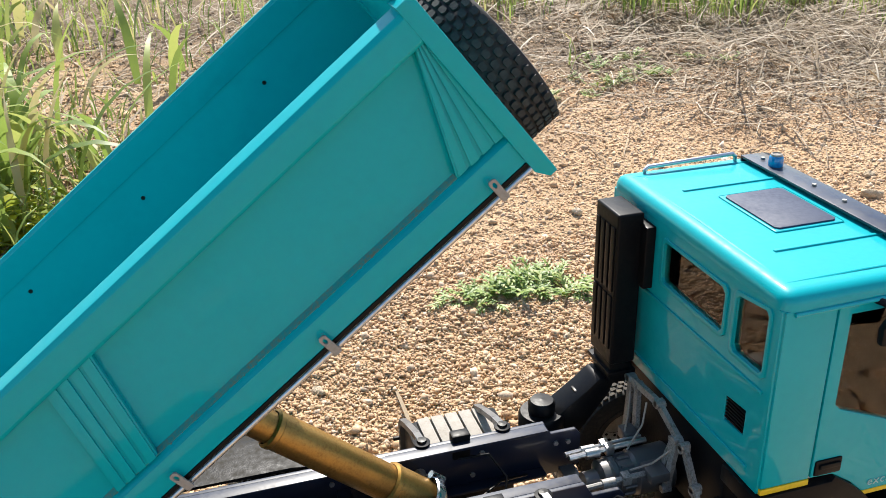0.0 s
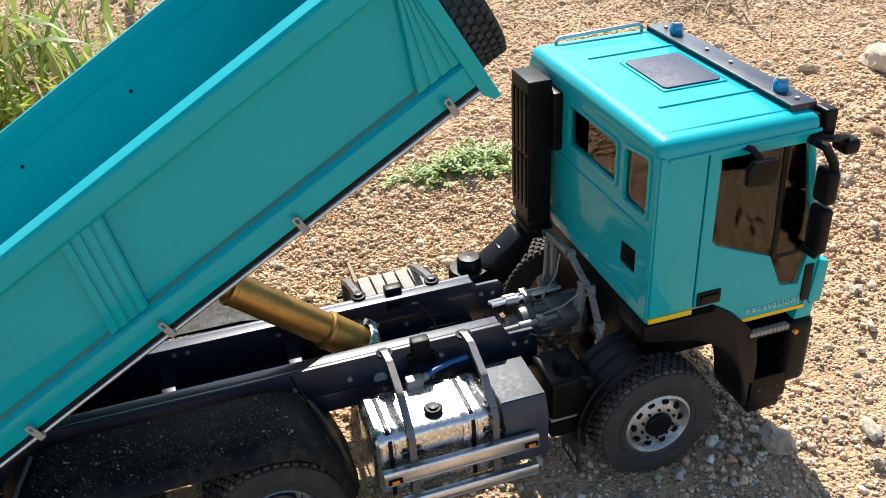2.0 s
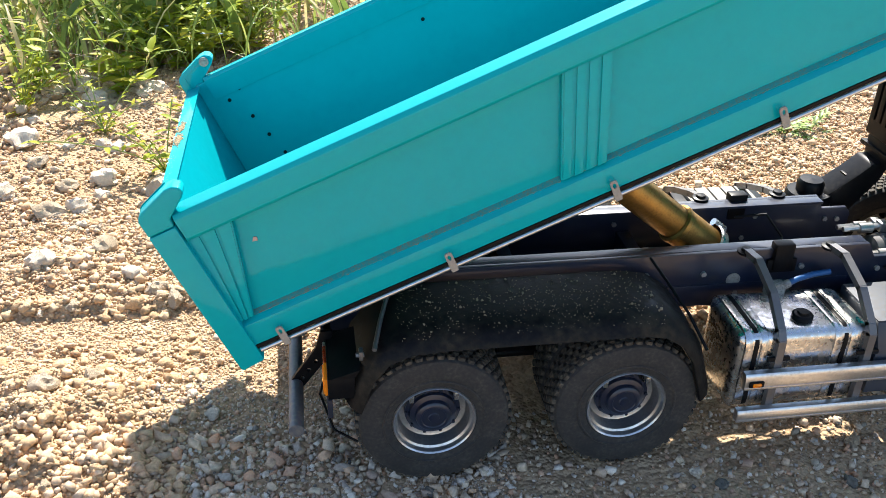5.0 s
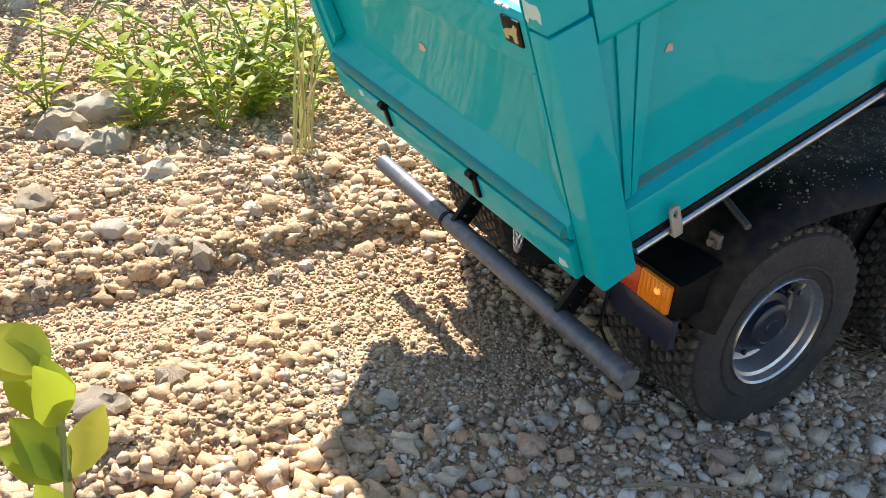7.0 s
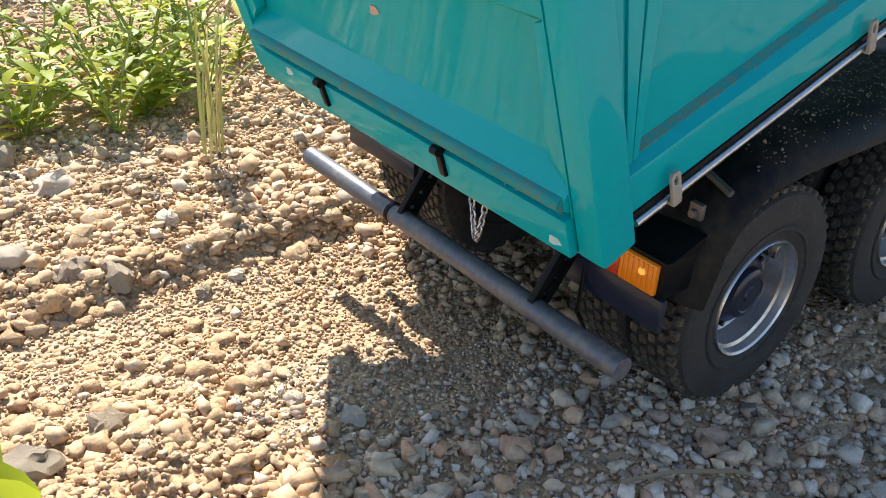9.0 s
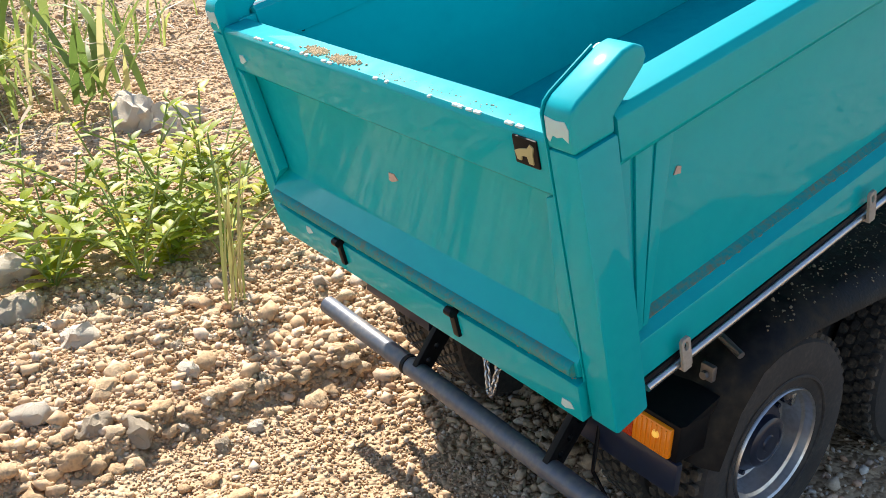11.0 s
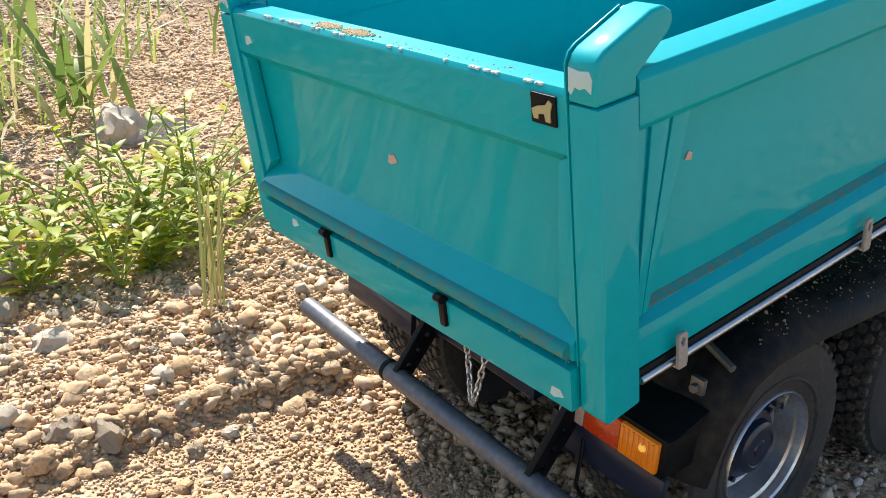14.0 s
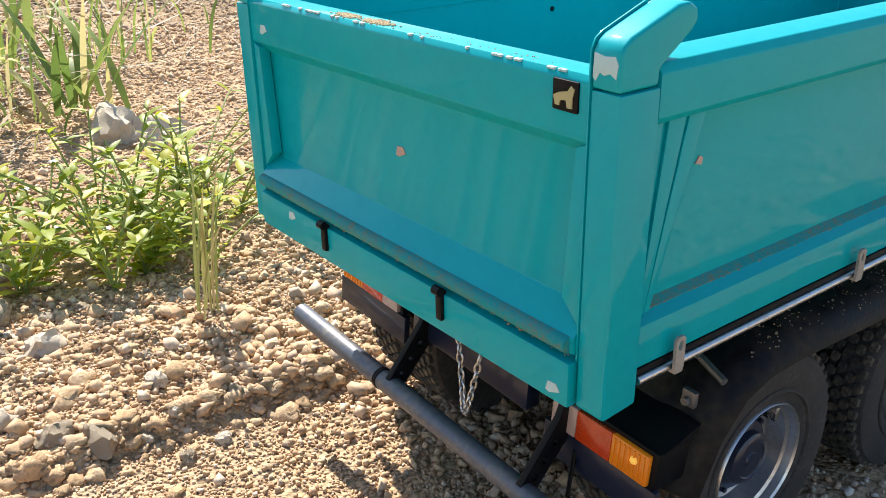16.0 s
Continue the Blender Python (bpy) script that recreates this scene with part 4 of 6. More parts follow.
# tailgate: framed panel, sloped ledge, latched lower flap
T0, T1 = -0.0742, far(-0.0742)
bm = bmesh.new()
prism(bm, [(-0.0560, 0.0345), (-0.0560, 0.1050), (-0.0535, 0.1085), (-0.0615, 0.1085), (-0.0625, 0.1070), (-0.0625, 0.0945), (-0.0605, 0.0925), (-0.0580, 0.0905), (-0.0580, 0.0540), (-0.0640, 0.0478), (-0.0640, 0.0438), (-0.0610, 0.0425), (-0.0600, 0.0345)], "xz", T0, T1, 0.0004)
gate = part("tailgate", bm, M_PAINT, bed, "glossy teal tailgate with chipped upper edge")
for y0, y1, k in ((T0, T0 + 0.006, 1), (T1 - 0.006, T1, -1)):
    bm = bmesh.new()
    ya, yb = (y0, y1) if k > 0 else (y1, y0)
    prism(bm, [(ya, 0.0500), (yb, 0.0560), (ya + k * 0.0035, 0.0925), (ya, 0.0940)], "yz", -0.0582, -0.0622, 0.0003)
    part("gate_frame", bm, M_PAINT, gate)
bm = bmesh.new()
prism(bm, [(-0.0636, 0.0481)] + arc(-0.0640, 0.0459, 0.0021, 90, 270, 10) + [(-0.0636, 0.0436)], "xz", T0 + 0.001, T1 - 0.001, 0)
part("gate_lip", bm, M_DUSTY_PAINT, gate, "rounded lip, smeared with dried soil")
bm = bmesh.new()
box(bm, -0.0650, -0.0600, T0, T1, 0.0295, 0.0415, 0.0006)
part("gate_flap", bm, M_PAINT, gate)
bm = bmesh.new()
for i in range(140):
    y = T0 + (T1 - T0) * i / 140 + 0.0004
    r = 0.0002 + 0.0002 * noise.noise(Vector((i * 0.23, 1, 2))) ** 2 * 4
    vs = bmesh.ops.create_icosphere(bm, subdivisions=1, radius=r, matrix=Matrix.Translation((-0.0648 + r * 0.2, y, 0.0440 + 0.0012 * noise.noise(Vector((i * 0.5, 4, 1))))))["verts"]
tagged(part("dirt_line", bm, M_LEDGE, gate, "soil caught along the gate's ledge"), kind="stuff")
for y in (0.0356, -0.0256):
    bm = bmesh.new()
    box(bm, -0.0662, -0.0640, y - 0.0013, y + 0.0013, 0.0335, 0.0425, 0.0005)
    cyl(bm, (-0.0662, y - 0.0014, 0.0425), (-0.0662, y + 0.0014, 0.0425), 0.0014, seg=10)
    part("latch", bm, M_BLACK, gate, "dark steel latch")
bm = bmesh.new()
box(bm, -0.0631, -0.0624, -0.0716, -0.0640, 0.1000, 0.1068, 0.0004)
badge = part("badge", bm, M_BADGE, gate, "black square badge")
bm = bmesh.new()
prism(bm, [(-0.0652, 0.1012), (-0.0664, 0.1012), (-0.0667, 0.1024), (-0.0684, 0.1026), (-0.0688, 0.1010), (-0.0702, 0.1010), (-0.0702, 0.1032), (-0.0708, 0.1052), (-0.0698, 0.1058), (-0.0688, 0.1046), (-0.0662, 0.1040), (-0.0646, 0.1032)], "yz", -0.0630, -0.0634, 0)
part("badge_shape", bm, M_CREAM, badge)
bm = bmesh.new()
rng = np.random.default_rng(3)
for y0, y1, n in ((0.030, 0.019, 190), (0.016, 0.002, 260), (-0.008, -0.060, 40)):
    for i in range(n):
        y = rng.normal((y0 + y1) / 2, abs(y0 - y1) * 0.24) if n > 100 else rng.uniform(min(y0, y1), max(y0, y1))
        r = rng.uniform(0.0002, 0.0005) if n > 100 else rng.uniform(0.0001, 0.00025)
        bmesh.ops.create_icosphere(bm, subdivisions=1, radius=r, matrix=Matrix.Translation((float(np.clip(rng.normal(-0.0588, 0.0011), -0.0612, -0.0556)), y, 0.1085 + r * 0.2)))
tagged(part("soil_crust", bm, M_SOIL_CRUST, gate, "dried soil stuck on the gate's upper edge"), kind="stuff")
bm = bmesh.new()
for i in range(30):
    y, l = rng.uniform(-0.066, 0.066), rng.uniform(0.0003, 0.0013)
    box(bm, -0.0622, -0.0607 - l * 0.4, y - l, y + l, 0.1080, 0.10862, 0.0002, 1)
tagged(part("paint_chip", bm, M_WORN, gate, "bare chips in the paint"), kind="stuff")
for y, z, x in ((0.0015, 0.0735, -0.0583), (0.0715, 0.0990, -0.0628), (0.0580, 0.0385, -0.0652), (-0.0690, 0.0330, -0.0652)):
    bm = bmesh.new()
    prism(bm, [(y + 0.0020, z - 0.0012), (y + 0.0006, z - 0.0016), (y - 0.0028, z - 0.0002), (y - 0.0016, z + 0.0016), (y + 0.0012, z + 0.0014)], "yz", x, x + 0.0004, 0)
    part("paint_chip", bm, M_CLEAR if z > 0.07 and y < 0.05 else M_WORN, gate)
bm = bmesh.new()
prism(bm, [(-0.0285, 0.0832), (-0.0262, 0.0826), (-0.0258, 0.0843), (-0.0272, 0.0850)], "xz", -0.0764, -0.0769, 0)
part("paint_chip", bm, M_CLEAR, bed)

# ---------------------------------------------------------------- cab
SIDE, XB = -0.0810, 0.3110
OUT_REAR = [(XB, 0.1170), (0.3383, 0.1170), (0.3383, 0.2150), (XB, 0.2150)]
DOOR = [(0.3392, 0.1170), (0.3520, 0.1165), (0.3640, 0.1085), (0.3745, 0.0985), (0.4150, 0.0985), (0.4168, 0.1250), (0.4025, 0.2150), (0.3392, 0.2150)]
WIN = [(0.3465, 0.2080), (0.3995, 0.2080), (0.4120, 0.1390), (0.4080, 0.1165), (0.3960, 0.1185), (0.3860, 0.1405), (0.3500, 0.1555), (0.3465, 0.1590)]
for s in (-1, 1):
    y0 = SIDE if s < 0 else far(SIDE)
    y1 = y0 - s * 0.0030
    bm = bmesh.new()
    prism(bm, OUT_REAR, "xz", y0, y1, 0.0010)
    cabside = part("cab_side", bm, M_CAB, truck, "glossy teal cab side panel")
    bm = bmesh.new()
    box(bm, XB, 0.3383, *sorted((y0 + s * 0.0003, y1)), 0.1135, 0.1170, 0.0004)
    part("stripe", bm, M_YELLOW, cabside, "yellow stripe")
    bm = bmesh.new()
    prism(bm, DOOR, "xz", y0, y1, 0.0010, holes=[WIN])
    door = part("cab_door", bm, M_CAB, truck, "teal cab door with tinted window")
    bm = bmesh.new()
    prism(bm, WIN, "xz", y0 - s * 0.0012, y0 - s * 0.0018, 0)
    pane = part("window_pane", bm, M_GLASS, door)
    bm = bmesh.new()
    prism(bm, [(0.3845, 0.2085), (0.3875, 0.2085), (0.3905, 0.1375), (0.3870, 0.1385)], "xz", y0 - s * 0.0004, y0 - s * 0.0026, 0.0003)
    box(bm, 0.386, 0.411, *sorted((y0 - s * 0.0010, y0 - s * 0.0020)), 0.1375, 0.1400, 0.0003)
    part("window_bar", bm, M_BLACK, door)
    bm = bmesh.new()
    prism(bm, [(0.3745, 0.0983), (0.4150, 0.0983), (0.4151, 0.1010), (0.3720, 0.1010)], "xz", y0 + s * 0.0004, y1, 0.0003)
    part("stripe", bm, M_YELLOW, door, "yellow stripe")
    bm = bmesh.new()
    box(bm, 0.3405, 0.3560, *sorted((y0 + s * 0.0010, y1)), 0.1180, 0.1272, 0.0012)
    part("door_handle", bm, M_BLACK, door, "black recessed handle")
    bm = bmesh.new()
    box(bm, 0.3425, 0.3545, *sorted((y0 + s * 0.0022, y0 + s * 0.0008)), 0.1225, 0.1252, 0.0006)
    part("handle_grip", bm, M_BLACK, door)
# lettering on the near door
txt = bpy.data.curves.new("lettering", "FONT")
txt.body, txt.size, txt.extrude, txt.space_character = "excavations", 0.0070, 0.0001, 1.12
lettering = new("lettering", txt)
lettering.data.materials.append(M_WHITE)
lettering.matrix_basis = pose(0.3745, SIDE - 0.0004, 0.1040, 90, 0, 0)
lettering.parent = [o for o in truck.children if o.name.startswith("cab_door")][0]
tagged(lettering, "thin pale lettering")

# rear wall with two windows and a vent
W1 = [(-0.0350, 0.1825), (0.0200, 0.1825), (0.0225, 0.1850), (0.0225, 0.2045), (0.0200, 0.2070), (-0.0350, 0.2070), (-0.0375, 0.2045), (-0.0375, 0.1850)]
W2 = [(-0.0490, 0.1775), (-0.0695, 0.1775), (-0.0720, 0.1800), (-0.0720, 0.2085), (-0.0700, 0.2110), (-0.0490, 0.2080), (-0.0468, 0.2058), (-0.0468, 0.1800)]
W1 = [(y, z - 0.001) for y, z in W1]
VENT = [(-0.0470, 0.1360), (-0.0635, 0.1375), (-0.0635, 0.1520), (-0.0470, 0.1505)]
bm = bmesh.new()
prism(bm, [(SIDE + 0.0015, 0.1135), (far(SIDE) - 0.0015, 0.1135), (far(SIDE) - 0.0015, 0.2150), (SIDE + 0.0015, 0.2150)], "yz", XB - 0.0012, XB + 0.0020, 0.0008, holes=[W1, W2, VENT])
rear = part("cab_rear_wall", bm, M_CAB, truck, "teal rear cab wall, slightly rippled paint")
for loop in (W1, W2):
    cy, cz = sum(p[0] for p in loop) / len(loop), sum(p[1] for p in loop) / len(loop)
    big = [(cy + (y - cy) * 1.0 + (0.0022 if y > cy else -0.0022), z + (0.0022 if z > cz else -0.0022)) for y, z in loop]
    bm = bmesh.new()
    prism(bm, big, "yz", XB - 0.0022, XB - 0.0008, 0.0004, holes=[loop])
    part("window_rim", bm, M_CAB, rear)
    bm = bmesh.new()
    prism(bm, loop, "yz", XB, XB + 0.0006, 0)
    part("window_pane", bm, M_GLASS, rear)
bm = bmesh.new()
prism(bm, VENT, "yz", XB + 0.0006, XB + 0.0016, 0)
vent = part("vent_grille", bm, M_BLACK, rear, "black slotted air vent")
for i in range(7):
    z = 0.1383 + i * 0.0019
    bm = bmesh.new()
    box(bm, XB - 0.0012, XB + 0.0008, -0.0630, -0.0475, z, z + 0.0008, 0.0002)
    part("vent_slat", bm, M_BLACK, vent)
# pressed swage lines on the rear wall
for z, y0, y1 in ((0.1700, -0.074, 0.05), (0.1240, -0.070, 0.05)):
    bm = bmesh.new()
    prism(bm, [(y0, z), (y1, z - 0.001), (y1, z - 0.0030), (y0, z - 0.0020)], "yz", XB - 0.0022, XB, 0.0006)
    part("swage", bm, M_CAB, rear)
# front face and screen
bm = bmesh.new()
prism(bm, [(0.4015, 0.2150), (0.4165, 0.1350), (0.4190, 0.1350), (0.4040, 0.2150)], "xz", SIDE + 0.004, far(SIDE) - 0.004, 0)
part("windscreen", bm, M_GLASS, truck, "tinted windscreen")
bm = bmesh.new()
prism(bm, [(0.4100, 0.0900), (0.4220, 0.0900), (0.4230, 0.1250), (0.4190, 0.1375), (0.4160, 0.1375)], "xz", SIDE, far(SIDE), 0.0015)
front = part("cab_front", bm, M_CAB, truck, "teal front panel")
for i in range(4):
    bm = bmesh.new()
    box(bm, 0.4205, 0.4245, -0.062, 0.068, 0.0950 + i * 0.009, 0.1005 + i * 0.009, 0.0008)
    part("grille_bar", bm, M_BLACK, front)
for y in (SIDE - 0.0015, far(SIDE) - 0.0095):
    bm = bmesh.new()
    prism(bm, [(0.4165, 0.1040), (0.4185, 0.1000), (0.4255, 0.1020), (0.4265, 0.1290), (0.4195, 0.1310)], "xz", y, y + 0.011, 0.0012)
    part("corner_deflector", bm, M_CAB, front)
    bm = bmesh.new()
    box(bm, 0.4110, 0.4170, y + 0.0005, y + 0.009, 0.1040, 0.1290, 0.0008)
    part("deflector_gap", bm, M_BLACK, front)

# roof: rounded shell with a raised field, gutter, hatch
bm = bmesh.new()
box(bm, XB - 0.0015, 0.4065, SIDE - 0.0005, far(SIDE) + 0.0005, 0.2060, 0.2235, 0.0085, 5)
for f in [f for f in bm.faces if f.calc_center_median().z < 0.2146]:
    bm.faces.remove(f)
roof = part("cab_roof", bm, M_CAB, truck, "sunlit teal cab roof with pressed ridges")
for s in (-1, 1):
    y = SIDE - 0.0010 if s < 0 else far(SIDE) + 0.0010
    bm = bmesh.new()
    tube(bm, [(XB + 0.004, y + s * -0.0002, 0.2135), (0.36, y, 0.2143), (0.404, y, 0.2150)], 0.0011, 8)
    part("gutter", bm, M_CAB, roof)
    yy = SIDE + 0.0115 if s < 0 else far(SIDE) - 0.0115
    bm = bmesh.new()
    tube(bm, [(XB + 0.006, yy, 0.2226), (0.36, yy, 0.2232), (0.402, yy, 0.2230)], 0.0010, 8)
    part("ridge", bm, M_CAB, roof)
bm = bmesh.new()
tube(bm, [(XB + 0.0070, SIDE + 0.010, 0.2224), (XB + 0.0075, YC, 0.2230), (XB + 0.0070, far(SIDE) - 0.010, 0.2224)], 0.0010, 8)
part("ridge", bm, M_CAB, roof)
for y in (-0.0395, 0.0455):
    bm = bmesh.new()
    box(bm, 0.3320, 0.3960, y - 0.0011, y + 0.0011, 0.2228, 0.2243, 0.0006, 3)
    part("ridge", bm, M_CAB, roof)
bm = bmesh.new()
box(bm, 0.3455, 0.3865, -0.0215, 0.0315, 0.2228, 0.2241, 0.0012, 3)
hatch_frame = part("hatch_frame", bm, M_CAB, roof)
bm = bmesh.new()
prism(bm, [(0.3475 + dx, -0.0190 + dy) for dx, dy in ((0.002, 0), (0.0345, 0), (0.0365, 0.002), (0.0365, 0.046), (0.0345, 0.048), (0.002, 0.048), (0, 0.046), (0, 0.002))], "xy", 0.2240, 0.2250, 0.0004)
part("hatch_pane", bm, surface("dark_hatch_glass", (0.028, 0.042, 0.085), rough=0.6, scale=60), roof, "dark tinted roof hatch")
# lamp bar with beacons and screws
bm = bmesh.new()
box(bm, 0.3905, 0.4060, -0.0730, far(-0.0730), 0.2256, 0.2271, 0.0004)
box(bm, 0.4045, 0.4060, -0.0730, far(-0.0730), 0.2205, 0.2265, 0.0004)
for y in (-0.0730, far(-0.0730) - 0.0016):
    box(bm, 0.3905, 0.4060, y, y + 0.0016, 0.2170, 0.2266, 0.0004)
lampbar = part("lamp_bar", bm, M_FRAME, truck, "black roof lamp bar with blue beacons")
for y in (0.0555, -0.0520):
    bm = bmesh.new()
    lathe(bm, [(0.0, 0.2270), (0.0042, 0.2270), (0.0044, 0.2292), (0.0042, 0.2325), (0.0036, 0.2333), (0.0, 0.2335)], "z", (0.3985, y, 0), 22)
    b = part("beacon", bm, M_BLUE, lampbar, "blue beacon")
    bm = bmesh.new()
    lathe(bm, [(0.0034, 0.2332), (0.0032, 0.2343), (0.0025, 0.2347), (0.0021, 0.2340), (0.0, 0.2340)], "z", (0.3985, y, 0), 16)
    part("beacon_cap", bm, M_DECK, b)
for y in (0.068, 0.020, -0.005, -0.066):
    bm = bmesh.new()
    cyl(bm, (0.3985, y, 0.2268), (0.3985, y, 0.2282), 0.0013, seg=8)
    part("screw", bm, M_GREY, lampbar)
for y in (-0.0745, far(-0.0745)):
    bm = bmesh.new()
    box(bm, 0.4075, 0.4150, y - 0.006, y + 0.006, 0.2080, 0.2240, 0.0020, 3)
    box(bm, 0.4045, 0.4080, y - 0.002, y + 0.002, 0.2180, 0.2210, 0.0006)
    part("work_lamp", bm, M_BLACK, lampbar, "black work lamp")
bm = bmesh.new()
tube(bm, [(0.3260, 0.0795, 0.2195), (0.3260, 0.0795, 0.2255), (0.3280, 0.0795, 0.2272), (0.3560, 0.0795, 0.2278), (0.3850, 0.0795, 0.2284), (0.3870, 0.0795, 0.2268), (0.3870, 0.0795, 0.2195)], 0.0013, 10)
part("roof_rail", bm, M_ALU, truck, "pale metal roof handrail")

# inside: floor, seats, dashboard, steering wheel
bm = bmesh.new()
box(bm, XB + 0.002, 0.4170, SIDE + 0.0035, far(SIDE) - 0.0035, 0.1140, 0.1180, 0)
box(bm, 0.3985, 0.4170, SIDE + 0.004, far(SIDE) - 0.004, 0.1180, 0.1430, 0.003)
part("cab_floor", bm, M_SEAT, truck)
for y in (-0.040, 0.046):
    bm = bmesh.new()
    box(bm, 0.3430, 0.3740, y - 0.018, y + 0.018, 0.1180, 0.1400, 0.004, 3)
    prism(bm, [(0.3430, 0.1380), (0.3530, 0.1380), (0.3450, 0.1830), (0.3370, 0.1830)], "xz", y - 0.017, y + 0.017, 0.003)
    box(bm, 0.3370, 0.3430, y - 0.008, y + 0.008, 0.1830, 0.1980, 0.002)
    part("seat", bm, M_BLACK, truck, "dark cab seat")
bm = bmesh.new()
ring = [(0.3900 + 0.0040 * math.sin(a), 0.046 + 0.0145 * math.cos(a), 0.1580 + 0.0130 * math.sin(a)) for a in [2 * math.pi * i / 24 for i in range(25)]]
tube(bm, ring, 0.0013, 6)
cyl(bm, (0.391, 0.046, 0.157), (0.405, 0.046, 0.142), 0.002, seg=8)
part("steering_wheel", bm, M_BLACK, truck)

# mirrors on the near side and their pair
for s in (-1, 1):
    y = lambda v: v if s < 0 else far(v)
    bm = bmesh.new()
    tube(bm, [(0.3580, y(-0.0800), 0.2135), (0.3605, y(-0.0850), 0.2130), (0.3640, y(-0.0890), 0.2070)], 0.0019, 8)
    door_mirror = part("kerb_mirror", bm, M_BLACK, truck, "black kerb mirror on a short arm")
    bm = bmesh.new()
    prism(bm, [(0.3555, 0.1950), (0.3725, 0.1935), (0.3745, 0.2030), (0.3715, 0.2085), (0.3585, 0.2090), (0.3550, 0.2040)], "xz", y(-0.0880), y(-0.0920), 0.0015)
    part("mirror_shell", bm, M_BLACK, door_mirror)
    bm = bmesh.new()
    tube(bm, [(0.3990, y(-0.0805), 0.2100), (0.4020, y(-0.0900), 0.2085), (0.4060, y(-0.0930), 0.2000), (0.4080, y(-0.0930), 0.1920)], 0.0026, 8)
    main = part("mirror_arm", bm, M_BLACK, truck, "black mirror arm")
    bm = bmesh.new()
    tube(bm, [(0.4070, y(-0.0805), 0.1420), (0.4080, y(-0.0900), 0.1415), (0.4090, y(-0.0930), 0.1480)], 0.0026, 8)
    part("lower_arm", bm, M_BLACK, main)
    bm = bmesh.new()
    tube(bm, [(0.3990, y(-0.0800), 0.2110), (0.4090, y(-0.0850), 0.2100), (0.4190, y(-0.0820), 0.2080), (0.4250, y(-0.0780), 0.2050)], 0.0020, 8)
    part("front_arm", bm, M_BLACK, main)
    for z0, z1 in ((0.1450, 0.1735), (0.1755, 0.1960)):
        bm = bmesh.new()
        box(bm, 0.4025, 0.4100, *sorted((y(-0.0840), y(-0.0970))), z0, z1, 0.0035, 4)
        part("mirror_shell", bm, M_BLACK, main)
    bm = bmesh.new()
    box(bm, 0.4210, 0.4310, *sorted((y(-0.0710), y(-0.0840))), 0.1965, 0.2050, 0.003, 3)
    part("mirror_shell", bm, M_BLACK, main)

